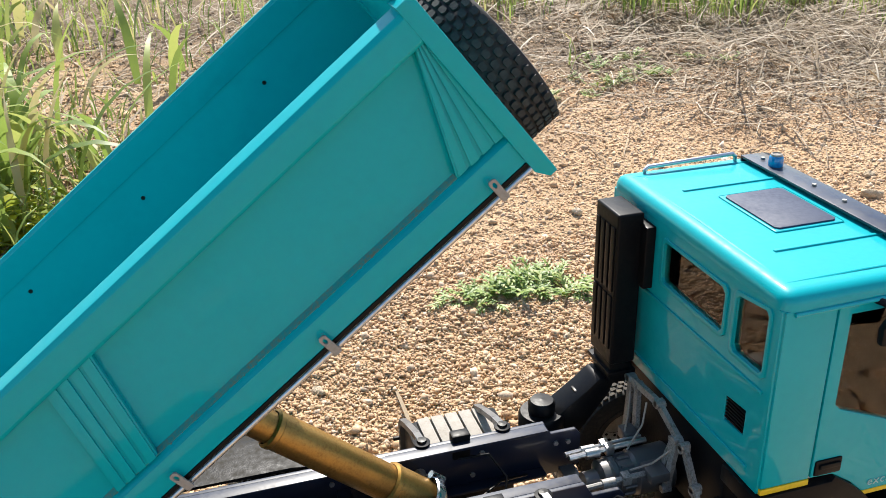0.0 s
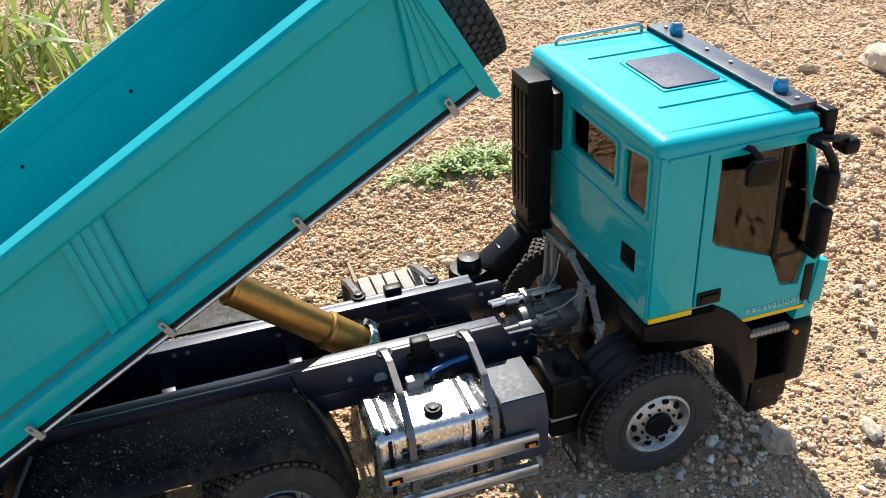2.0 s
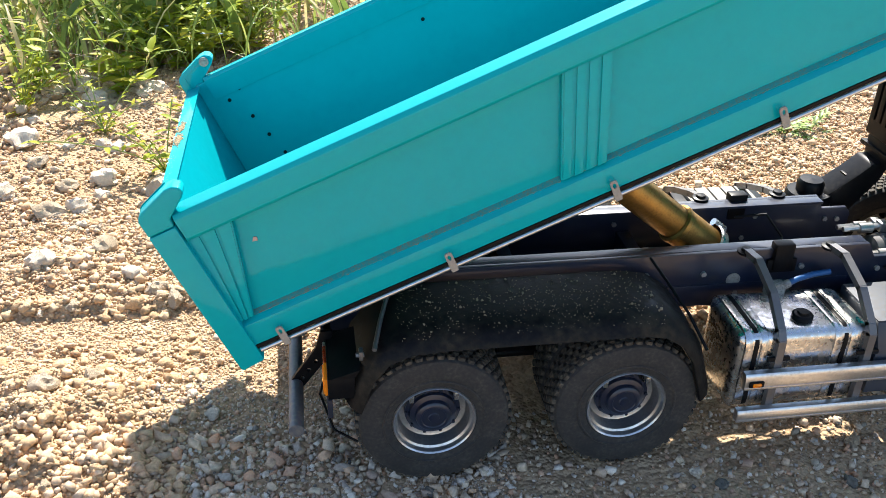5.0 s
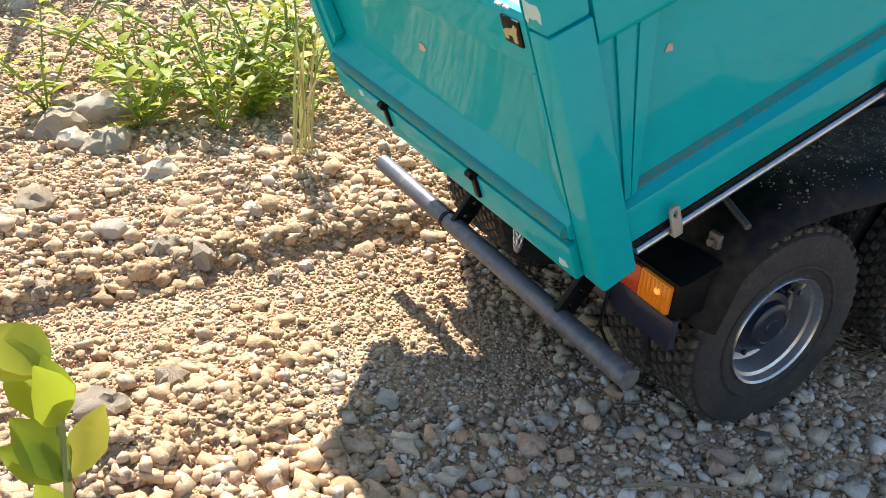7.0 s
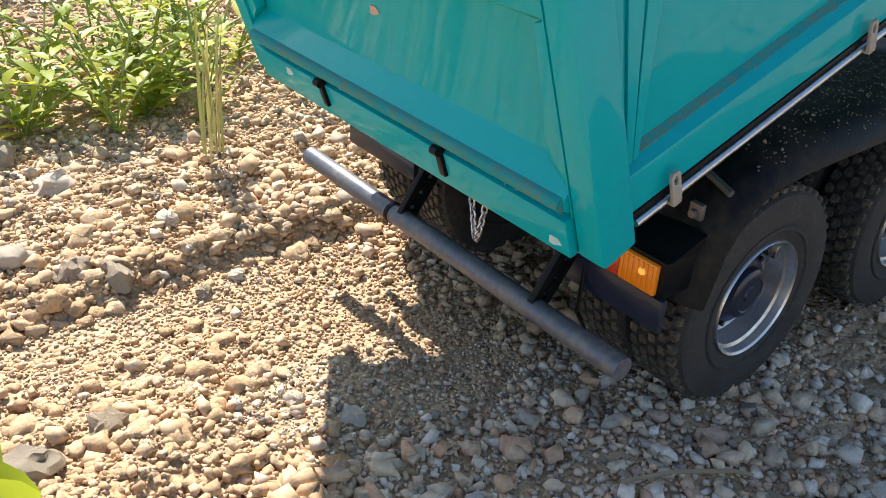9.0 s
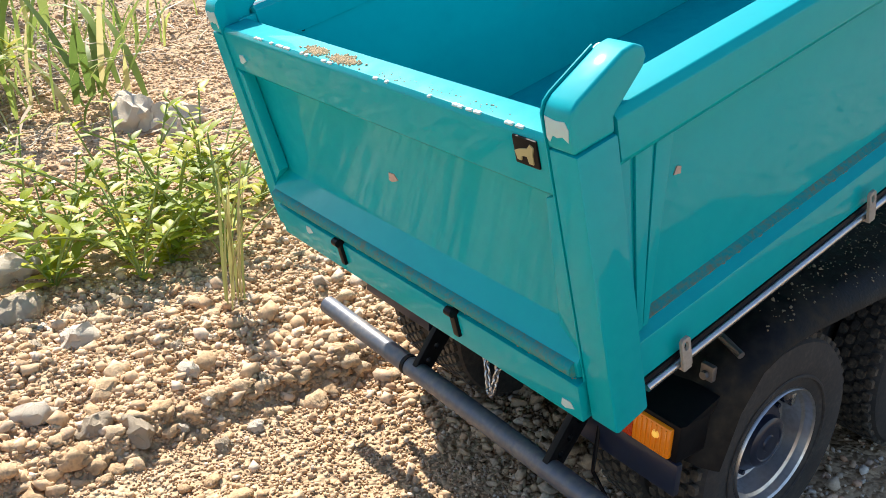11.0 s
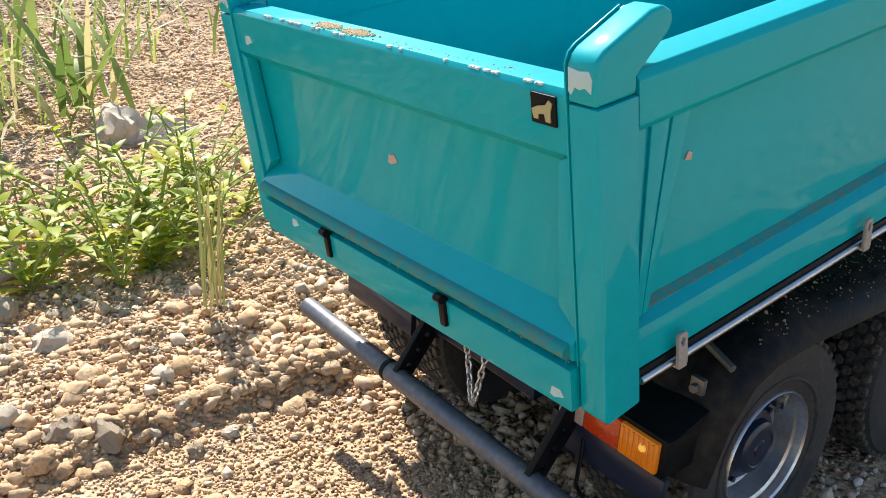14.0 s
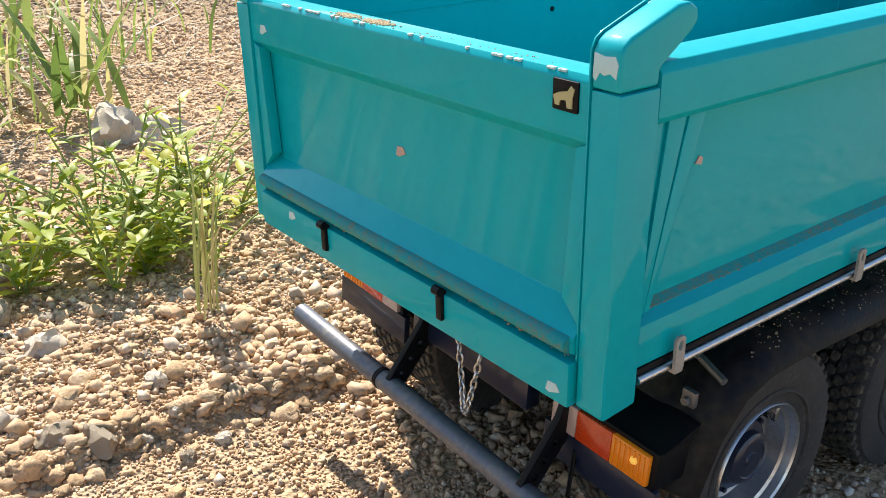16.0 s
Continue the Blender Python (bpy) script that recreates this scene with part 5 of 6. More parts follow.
# black arch, step and bumper
for s in (-1, 1):
    y0 = SIDE - 0.0015 if s < 0 else far(SIDE) + 0.0015
    y1 = y0 - s * 0.030
    ar = arc(AXF + 0.0005, 0.0420, 0.0560, 2, 78, 12)
    bm = bmesh.new()
    prism(bm, [(0.3080, 0.1130), (0.3520, 0.1130), (0.3530, 0.1160), (0.3650, 0.1075), (0.3760, 0.0970), (0.3850, 0.0850), (0.3880, 0.0650), (0.3870, 0.0330), (0.3810, 0.0330)] + ar + [(0.3080, 0.1030)], "xz", y0, y1, 0.0012)
    arch = part("wheel_arch", bm, M_BLACK, truck, "black plastic wheel arch")
    bm = bmesh.new()
    y2 = y0 - s * 0.004
    box(bm, 0.3770, 0.4080, *sorted((y0, y0 - s * 0.024)), 0.0845, 0.0890, 0.0008)
    box(bm, 0.3830, 0.4080, *sorted((y0 - s * 0.022, y0 - s * 0.026)), 0.0500, 0.0900, 0.0008)
    box(bm, 0.3830, 0.4120, *sorted((y0, y0 - s * 0.020)), 0.0330, 0.0520, 0.0015)
    box(bm, 0.3880, 0.4100, *sorted((y0 - s * 0.002, y0 - s * 0.018)), 0.0240, 0.0345, 0.0008)
    step = part("cab_step", bm, M_BLACK, truck, "black cab step with metal tread edge")
    bm = bmesh.new()
    box(bm, 0.3790, 0.4060, *sorted((y0 + s * 0.0006, y0 - s * 0.003)), 0.0865, 0.0896, 0.0005)
    for i in range(9):
        box(bm, 0.3800 + i * 0.0029, 0.3816 + i * 0.0029, *sorted((y0 + s * 0.0012, y0 - s * 0.003)), 0.0868, 0.0900, 0.0003)
    part("step_edge", bm, M_DECK, step)
    for x in (0.392, 0.405):
        bm = bmesh.new()
        cyl(bm, (x, y0 + s * 0.0006, 0.043), (x, y0 - s * 0.002, 0.043), 0.0015, seg=10)
        part("step_hole", bm, M_RUBBER, step)
    bm = bmesh.new()
    cyl(bm, (0.4110, y0 + s * 0.0016, 0.0830), (0.4110, y0 - s * 0.004, 0.0830), 0.0016, seg=12)
    part("side_indicator", bm, M_AMBER, arch, "amber indicator")
    # ribbed mudguard behind the front wheel
    bm = bmesh.new()
    rings = []
    steps = [0.0025 + 0.0055 * k for k in range(7)]
    section = [(steps[0], 0.0462)]
    for k, d in enumerate(steps[:-1]):
        out = 0.0012 if k % 2 else 0.0
        section += [(d + 0.0002, 0.0480 + out), (d + 0.0050, 0.0480 + out)]
    section += [(steps[-1], 0.0462)]
    for a in range(15):
        th = radians(100 + 86 * a / 14)
        rings.append([bm.verts.new((AXF + q * math.cos(th), y0 - s * d, HUBZ + q * math.sin(th))) for d, q in section])
    for p, q in zip(rings, rings[1:]):
        for k in range(len(section)):
            bm.faces.new((p[k], p[(k + 1) % len(section)], q[(k + 1) % len(section)], q[k]))
    bm.faces.new(rings[0])
    bm.faces.new(rings[-1][::-1])
    if s < 0:
        part("front_mudguard", bm, M_BLACK, truck, "black ribbed mudguard")
    else:
        bm.free()
    bm = bmesh.new()
    box(bm, 0.2740, 0.2755, *sorted((y0 - s * 0.006, y0 - s * 0.030)), 0.0100, 0.0440, 0.0004)
    flap = part("mud_flap", bm, M_RUBBER, truck, "black mud flap with worn marking")
    bm = bmesh.new()
    for k in range(3):
        ya = y0 - s * (0.010 + k * 0.005)
        box(bm, 0.2734, 0.2742, *sorted((ya, ya - s * 0.0034)), 0.0150, 0.0195, 0.0002)
    part("marking_bar", bm, M_DECK, flap)
bm = bmesh.new()
box(bm, 0.4070, 0.4250, SIDE - 0.0020, far(SIDE) + 0.0020, 0.0420, 0.0900, 0.0060, 4)
bumper = part("bumper", bm, M_BLACK, truck, "black front bumper")
bm = bmesh.new()
box(bm, 0.312, 0.410, SIDE + 0.03, far(SIDE) - 0.03, 0.0600, 0.1130, 0.002)
part("engine_block", bm, M_BLACK, truck)

# intake tower and duct on the far side, behind the cab
bm = bmesh.new()
box(bm, 0.2900, 0.3060, 0.0400, 0.0680, 0.1200, 0.2165, 0.0015, 3)
box(bm, 0.3040, 0.3105, 0.0330, 0.0600, 0.1720, 0.2100, 0.0010)
tower = part("intake_tower", bm, M_BLACK, truck, "black slotted air intake tower")
for i in range(4):
    y = 0.0425 + i * 0.0063
    for z0, z1 in ((0.1300, 0.1650), (0.1680, 0.2080)):
        bm = bmesh.new()
        box(bm, 0.2890, 0.2902, y, y + 0.0042, z0, z1, 0.0005)
        part("tower_rib", bm, M_BLACK, tower)
bm = bmesh.new()
box(bm, 0.2910, 0.3050, 0.0420, 0.0660, 0.1050, 0.1210, 0.0025)
box(bm, 0.2890, 0.3070, 0.0395, 0.0690, 0.1120, 0.1150, 0.0008)
part("tower_foot", bm, M_BLACK, tower)
bm = bmesh.new()
prism(bm, [(0.2560, 0.0640), (0.2680, 0.0640), (0.2930, 0.0960), (0.2980, 0.1080), (0.2860, 0.1080), (0.2780, 0.1010), (0.2560, 0.0850)], "xz", 0.0450, 0.0640, 0.0020)
box(bm, 0.2730, 0.2830, 0.0510, 0.0580, 0.0930, 0.0985, 0.0010)
part("intake_duct", bm, M_BLACK, tower)

# rear end: lamp clusters, under-run bar with arms, chain, cross beam
bm = bmesh.new()
box(bm, -0.0560, -0.0500, -0.0270, 0.0330, 0.0560, 0.0900, 0.0008)
part("rear_beam", bm, M_FRAME, truck)
bm = bmesh.new()
cyl(bm, (-0.0700, -0.0795, 0.0420), (-0.0700, 0.0885, 0.0420), 0.0037, seg=28)
bar = part("underrun_bar", bm, surface("scuffed_grey_tube", (0.105, 0.115, 0.140), (0.26, 0.23, 0.19), rough=0.38, metal=0.3, scale=60, amount=0.7), truck, "scuffed dark grey tubular rear bumper bar")
bm = bmesh.new()
cyl(bm, (-0.0700, 0.0300, 0.0420), (-0.0700, 0.0318, 0.0420), 0.0040, seg=28)
part("joint_ring", bm, M_BLACK, bar)
for y in (0.0250, -0.0430):
    bm = bmesh.new()
    prism(bm, [(-0.0735, 0.0430), (-0.0665, 0.0400), (-0.0520, 0.0590), (-0.0500, 0.0740), (-0.0560, 0.0740), (-0.0590, 0.0640)], "xz", y - 0.0012, y + 0.0012, 0.0003,
          holes=[[(cx + 0.0012 * math.cos(k * math.pi / 3), cz + 0.0012 * math.sin(k * math.pi / 3)) for k in range(6)] for cx, cz in ((-0.0665, 0.0462), (-0.0630, 0.0510), (-0.0592, 0.0560))])
    part("bar_arm", bm, M_BLACK, truck, "black bracket with lightening holes")
for s in (-1, 1):
    y = lambda v: v if s < 0 else far(v)
    bm = bmesh.new()
    box(bm, -0.0540, -0.0410, *sorted((y(-0.0360), y(-0.0765))), 0.0569, 0.0692, 0.0008)
    prism(bm, [(-0.0530, 0.0692), (-0.0410, 0.0692), (-0.0380, 0.0740)], "xz", *sorted((y(-0.0400), y(-0.0770))), 0.0004)
    lamp = part("tail_lamp", bm, M_BLACK, truck, "tail lamp in a black housing")
    bm = bmesh.new()
    box(bm, -0.0545, -0.0520, *sorted((y(-0.0340), y(-0.0775))), 0.0464, 0.0572, 0.0005)
    part("lamp_plate", bm, M_FRAME, lamp, "navy steel plate under the lenses")
    for a, b, m, lab in ((-0.0375, -0.0475, M_CLEAR, "pale reversing lens"), (-0.0475, -0.0610, M_RED, "red lens"), (-0.0610, -0.0745, M_AMBER, "amber indicator lens")):
        bm = bmesh.new()
        box(bm, -0.0556, -0.0538, *sorted((y(a), y(b))), 0.0580, 0.0679, 0.0006)
        if m is M_AMBER:
            for k in range(7):
                v = y(a + (b - a) * (k + 0.75) / 7.5)
                rib = bmesh.new()
                box(rib, -0.0561, -0.0550, v - 0.0003, v + 0.0003, 0.0586, 0.0673, 0.0002)
                part("lens_rib", rib, M_AMBER, lamp)
        lens = part("lens", bm, m, lamp, lab)
    bm = bmesh.new()
    lathe(bm, [(0.0, -0.0565), (0.0010, -0.0562), (0.0013, -0.0556)], "x", (0.0, y(-0.0695), 0.0642), 14)
    part("bulb_spot", bm, M_BULB, lamp, "glowing amber bulb")
# chain of single links between two hooks
def chain_link(p, d, flip):
    bm = bmesh.new()
    pts = [(0.0010 * math.cos(a), 0, 0.0019 * math.sin(a)) for a in [2 * math.pi * i / 10 for i in range(11)]]
    tube(bm, pts, 0.0004, 5)
    q = Vector(d).to_track_quat("Z", "X").to_matrix().to_4x4()
    bmesh.ops.transform(bm, matrix=Matrix.Translation(p) @ q @ pose(0, 0, 0, 0, 0, 90 * flip), verts=bm.verts)
    return bm


chain = part("safety_chain", chain_link((-0.065, -0.0025, 0.0765), (0, 0, 1), 0), M_ALU, truck, "hanging bright steel chain")
pts = []
for i in range(29):
    t = i / 28
    y = -0.0030 - 0.0115 * t
    z = 0.0750 - 0.0250 * (1 - abs(2 * t - 1) ** 2.2) - 0.002 * t
    pts.append(Vector((-0.0650 + 0.001 * math.sin(6 * t), y, z)))
for i in range(28):
    part("chain_ring", chain_link((pts[i] + pts[i + 1]) / 2, pts[i + 1] - pts[i], i % 2), M_ALU, chain)
for k, pts in enumerate(([(-0.052, -0.046, 0.060), (-0.058, -0.050, 0.040), (-0.052, -0.058, 0.022), (-0.040, -0.062, 0.016)],)):
    bm = bmesh.new()
    tube(bm, pts, 0.0007, 6)
    part("cable", bm, M_BLACK, truck)


# ---------------------------------------------------------------- motion of bed and cylinder
LEAN = [(0.0, 0.0), (4.7, 0.0), (10.2, 0.0), (12.3, 2.71), (14.0, 2.71), (16.0, 2.71)]   # seconds, degrees towards the near side


def body_at(t):
    """The sprung body's place at a time: it leans about a line along the truck."""
    deg = float(np.interp(t, [r[0] for r in LEAN], [r[1] for r in LEAN]))
    return pose(0, 0.065, 0.042) @ pose(0, 0, 0, deg, 0, 0) @ pose(0, -0.065, -0.042)


def motions():
    bed_keys, base_keys, s2, s3 = [], [], [], []
    for t, hx, hz, deg in BED_ROWS:
        m = body_at(t).inverted() @ pose(hx, 0, hz, 0, -deg, 0)
        bed_keys.append((t, m))
        top = m @ Vector((CYL_ON_BED[0], YC, CYL_ON_BED[1]))
        d = top - CYL_BASE
        length = d.length
        ang = math.degrees(math.atan2(d.x, d.z))
        base_keys.append((t, pose(*CYL_BASE, 0, ang, 0)))
        slide = max(0.0, length - 0.0545)
        s2.append((t, pose(0, 0, slide * 0.5)))
        s3.append((t, pose(0, 0, slide)))
    walk(bed, bed_keys)
    walk(cylinder, base_keys)
    walk(stage_2, s2)
    walk(stage_3, s3)
    walk(truck, [(t, body_at(t)) for t, _ in LEAN])
    walk(fender_grit, [(t, body_at(t)) for t, _ in LEAN])
    for ob, rest in GROUNDED:
        walk(ob, [(t, body_at(t).inverted() @ rest) for t, _ in LEAN])


# ---------------------------------------------------------------- ground
def lattice(x, y, scale, seed):
    """Smooth noise from -1 to 1."""
    g = np.random.default_rng(seed).uniform(-1, 1, (256, 256))
    u, v = np.asarray(x) * scale + 1000.0, np.asarray(y) * scale + 1000.0
    i, j = np.floor(u).astype(int), np.floor(v).astype(int)
    a, b = u - i, v - j
    a, b = a * a * (3 - 2 * a), b * b * (3 - 2 * b)
    q = lambda p, r: g[p % 256, r % 256]
    return (q(i, j) * (1 - a) + q(i + 1, j) * a) * (1 - b) + (q(i, j + 1) * (1 - a) + q(i + 1, j + 1) * a) * b


def bump(v, lo, hi, soft):
    return np.clip((v - lo) / soft + 0.5, 0, 1) * np.clip((hi - v) / soft + 0.5, 0, 1)


def height(x, y):
    x, y = np.asarray(x, float), np.asarray(y, float)
    off = np.hypot(np.clip(-0.40 - x, 0, None) + np.clip(x - 1.2, 0, None), np.clip(-0.30 - y, 0, None) + np.clip(y - 1.3, 0, None))
    fine = np.clip(1 - off / 0.03, 0, 1)
    rough = fine * (0.0014 * lattice(x, y, 120, 9) + 0.0022 * lattice(x, y, 28, 1) + 0.0013 * lattice(x, y, 70, 2)) + 0.006 * lattice(x, y, 6, 3) * np.clip((np.hypot(x - 0.15, y) - 0.2) / 0.3, 0, 1)
    # the bank beside the tyre track, broken into clods, with a steep crumbled edge
    edge = 0.0905 + 0.004 * lattice(x, y, 22, 17) + 0.003 * lattice(x, y, 60, 18)
    ridge = np.clip((y - edge) / 0.008, 0, 1) * np.clip((0.200 - y) / 0.08 + 0.5, 0, 1) * np.clip((0.03 - x) / 0.08, 0, 1) * np.clip((x + 0.62) / 0.25, 0, 1)
    mound = np.exp(-(((x + 0.205) / 0.062) ** 2 + ((y + 0.030) / 0.070) ** 2))
    clods = 0.5 + 0.32 * lattice(x, y, 45, 4) + 0.25 * lattice(x, y, 95, 14) + 0.22 * np.abs(lattice(x, y, 160, 24))
    under = np.exp(-(((x - 0.15) / 0.30) ** 4 + (y / 0.13) ** 4))
    h = rough * (1 - 0.55 * under) + ridge * (0.0035 + 0.0075 * clods) + mound * (0.010 + 0.020 * clods)
    far_rise = np.clip((y - 0.8) / 6, 0, 1) * 0.25 + 0.02 * lattice(x, y, 1.4, 5) * np.clip((np.hypot(x, y) - 1.0) / 2, 0, 1) * np.clip(2 - off / 6, 0, 1)
    return h + far_rise - 0.0015


def axis_steps(pieces, reach):
    """Grid lines: (start, end, step) pieces, then ever wider steps out to the horizon on both sides."""
    near = np.concatenate([np.arange(a, b, step) for a, b, step in pieces])
    out = np.geomspace(0.01, reach, 34)
    return np.r_[near[0] - out[::-1], near, near[-1] + out]


gx = axis_steps(((-0.42, -0.30, 0.0042), (-0.30, 0.0, 0.0022), (0.0, 1.25, 0.0050)), 60)
gy = axis_steps(((-0.32, -0.11, 0.0046), (-0.11, 0.22, 0.0022), (0.22, 1.40, 0.0065)), 60)
X, Y2 = np.meshgrid(gx, gy, indexing="ij")
gv = np.stack([X, Y2, height(X, Y2)], -1).reshape(-1, 3)
idx = np.arange(len(gv)).reshape(len(gx), len(gy))
quads = np.stack([idx[:-1, :-1], idx[1:, :-1], idx[1:, 1:], idx[:-1, 1:]], -1).reshape(-1, 4)
ground = raw_mesh("ground", gv, quads, M_GROUND, smooth=True)
tagged(ground, "sandy gravel ground with a tyre track and clods", "ground", kind="structure")

_ico = bmesh.new()
bmesh.ops.create_icosphere(_ico, subdivisions=1, radius=1.0)
_ico.verts.ensure_lookup_table()
ICO_V = np.array([v.co[:] for v in _ico.verts])
ICO_F = np.array([[v.index for v in f.verts] for f in _ico.faces])
_ico.free()


CUBE_V = np.array([(i, j, k) for i in (-1, 1) for j in (-1, 1) for k in (-1, 1)], float)
CUBE_F = np.array([(0, 1, 3), (0, 3, 2), (4, 6, 7), (4, 7, 5), (0, 4, 5), (0, 5, 1), (2, 3, 7), (2, 7, 6), (0, 2, 6), (0, 6, 4), (1, 5, 7), (1, 7, 3)])


OCTA_V = np.array([(1, 0, 0), (-1, 0, 0), (0, 1, 0), (0, -1, 0), (0, 0, 1), (0, 0, -1)], float)
OCTA_F = np.array([(0, 2, 4), (2, 1, 4), (1, 3, 4), (3, 0, 4), (2, 0, 5), (1, 2, 5), (3, 1, 5), (0, 3, 5)])


def scatter(name, x, y, r, material, seed, sink=0.25, label="", kind="pebble"):
    """Loose stones, each with a shape and turn of its own, lying on the ground: rounded pebbles, crushed stone or small chips."""
    rng = np.random.default_rng(seed)
    base_v, base_f = {"pebble": (ICO_V, ICO_F), "crushed": (CUBE_V, CUBE_F), "chip": (OCTA_V, OCTA_F)}[kind]
    n, k = len(x), len(base_v)
    if kind == "crushed":
        shape = (CUBE_V[None] + rng.uniform(-0.62, 0.36, (n, k, 3)) * np.sign(CUBE_V)[None]) * 0.74
    elif kind == "pebble":
        shape = ICO_V[None] * rng.uniform(0.68, 1.28, (n, k, 1))
    else:
        shape = OCTA_V[None] * rng.uniform(0.8, 1.35, (n, k, 1)) + rng.normal(0, 0.22, (n, k, 3))
    flat = np.stack([rng.uniform(0.75, 1.3, n), rng.uniform(0.65, 1.0, n), rng.uniform(0.5, 0.85, n)], -1)
    shape = shape * flat[:, None]
    a, b = rng.uniform(0, 2 * np.pi, n), rng.normal(0, 0.4 if kind == "pebble" else 1.1, n)
    ca, sa, cb, sb = np.cos(a)[:, None], np.sin(a)[:, None], np.cos(b)[:, None], np.sin(b)[:, None]
    px, py, pz = shape[..., 0], shape[..., 1], shape[..., 2]
    py, pz = py * cb - pz * sb, py * sb + pz * cb
    px, py = px * ca - py * sa, px * sa + py * ca
    v = np.stack([px, py, pz], -1) * r[:, None, None]
    v[..., 0] += x[:, None]
    v[..., 1] += y[:, None]
    v[..., 2] += (height(x, y) + r * (0.62 - sink))[:, None]
    tris = (base_f[None] + (np.arange(n) * k)[:, None, None]).reshape(-1, 3)
    ob = raw_mesh(name, v.reshape(-1, 3), tris, material, smooth=kind == "pebble")
    return tagged(ob, label, "gravel", kind="stuff")


rng = np.random.default_rng(21)
n = 106000
x, y = rng.uniform(-0.34, 0.70, n), rng.uniform(-0.24, 0.44, n)
x[:46000], y[:46000] = rng.uniform(-0.32, 0.04, 46000), rng.uniform(-0.20, 0.26, 46000)
track = bump(y, -0.030, 0.092, 0.014) * np.clip((-0.03 - x) / 0.03, 0, 1)
r = np.exp(rng.normal(np.log(0.00112), 0.56, n)) * (1 - 0.50 * track) * (1 + 0.35 * np.clip(lattice(x, y, 14, 8), -0.5, 1))
r = np.clip(r * (1 - 0.22 * ((y > 0.08) & (x < 0.02))), 0.0006, 0.0054)
shown = (np.abs(y) > 0.030) | (x < 0.0) | (x > 0.30)      # none is needed between the wheels
x, y, r = x[shown], y[shown], r[shown]
n = len(x)
# crushed stone beside and under the truck, lightened against its shade; sandy gravel elsewhere
shade_side = (y < 0.00 + 0.05 * lattice(x, y, 16, 40)) & (x > -0.13 + 0.03 * lattice(x, y, 30, 41))
r = r * np.where(shade_side, 0.86, 1.0)
pick = rng.uniform(0, 1, n) < 0.72
for where, material, name, what in ((shade_side, M_CRUSHED, "crushed_stone", "mixed pale, grey and rusty crushed stone"), (~shade_side, M_GRAVEL, "gravel", "loose sandy gravel")):
    q = pick & where
    scatter(name, x[q], y[q], r[q], material, 31, 0.12, what + ", sharp-edged", "crushed")
    q = ~pick & where
    scatter(name + "_pebbles", x[q], y[q], r[q], material, 34, 0.16, what + " with rounded pebbles")
n = 42000
x, y = rng.uniform(0.06, 0.74, n), rng.uniform(0.09, 0.47, n)
scatter("middle_gravel", x, y, np.clip(np.exp(rng.normal(np.log(0.00165), 0.35, n)), 0.0009, 0.004), M_GRAVEL, 37, 0.25, "dense sandy gravel behind the truck", "chip")
n = 62000
x, y = rng.uniform(-0.25, 1.20, n), 0.38 + rng.uniform(0, 1, n) ** 1.25 * 0.70
q = (y > 0.44) | (x > 0.70)
r = np.exp(rng.normal(np.log(0.00160), 0.42, n)) * (1 + 0.30 * (y - 0.4))
scatter("far_gravel", x[q], y[q], np.clip(r, 0.001, 0.007)[q], M_FINE, 32, 0.55, "sandy gravel spread over the far ground", "chip")
n = 9000
x, y = rng.uniform(-0.6, 1.3, n), rng.uniform(0.95, 1.6, n)
scatter("sparse_gravel", x, y, np.exp(rng.normal(np.log(0.0026), 0.45, n)), M_FINE, 35, 0.42, "thin sandy gravel between straw and grass", "chip")
n = 15000
x, y = rng.uniform(0.70, 1.25, n), rng.uniform(-0.45, 0.40, n)
scatter("side_gravel", x, y, np.exp(rng.normal(np.log(0.0020), 0.45, n)), M_GRAVEL, 33, 0.2, "sandy gravel beside the truck", "chip")
n = 16000
x, y = rng.uniform(-1.0, -0.32, n), rng.uniform(-0.5, 0.7, n)
x[:6000], y[:6000] = rng.uniform(-0.4, 0.8, 6000), rng.uniform(-0.9, -0.22, 6000)
scatter("verge_gravel", x, y, np.exp(rng.normal(np.log(0.0036), 0.45, n)), M_GRAVEL, 36, 0.3, "coarse sandy gravel around the track", "chip")

# crumbly lumps of soil on the bank and the mound
_ico = bmesh.new()
bmesh.ops.create_icosphere(_ico, subdivisions=2, radius=1.0)
_ico.verts.ensure_lookup_table()
LUMP_V = np.array([v.co[:] for v in _ico.verts])
LUMP_F = np.array([[v.index for v in f.verts] for f in _ico.faces])
_ico.free()


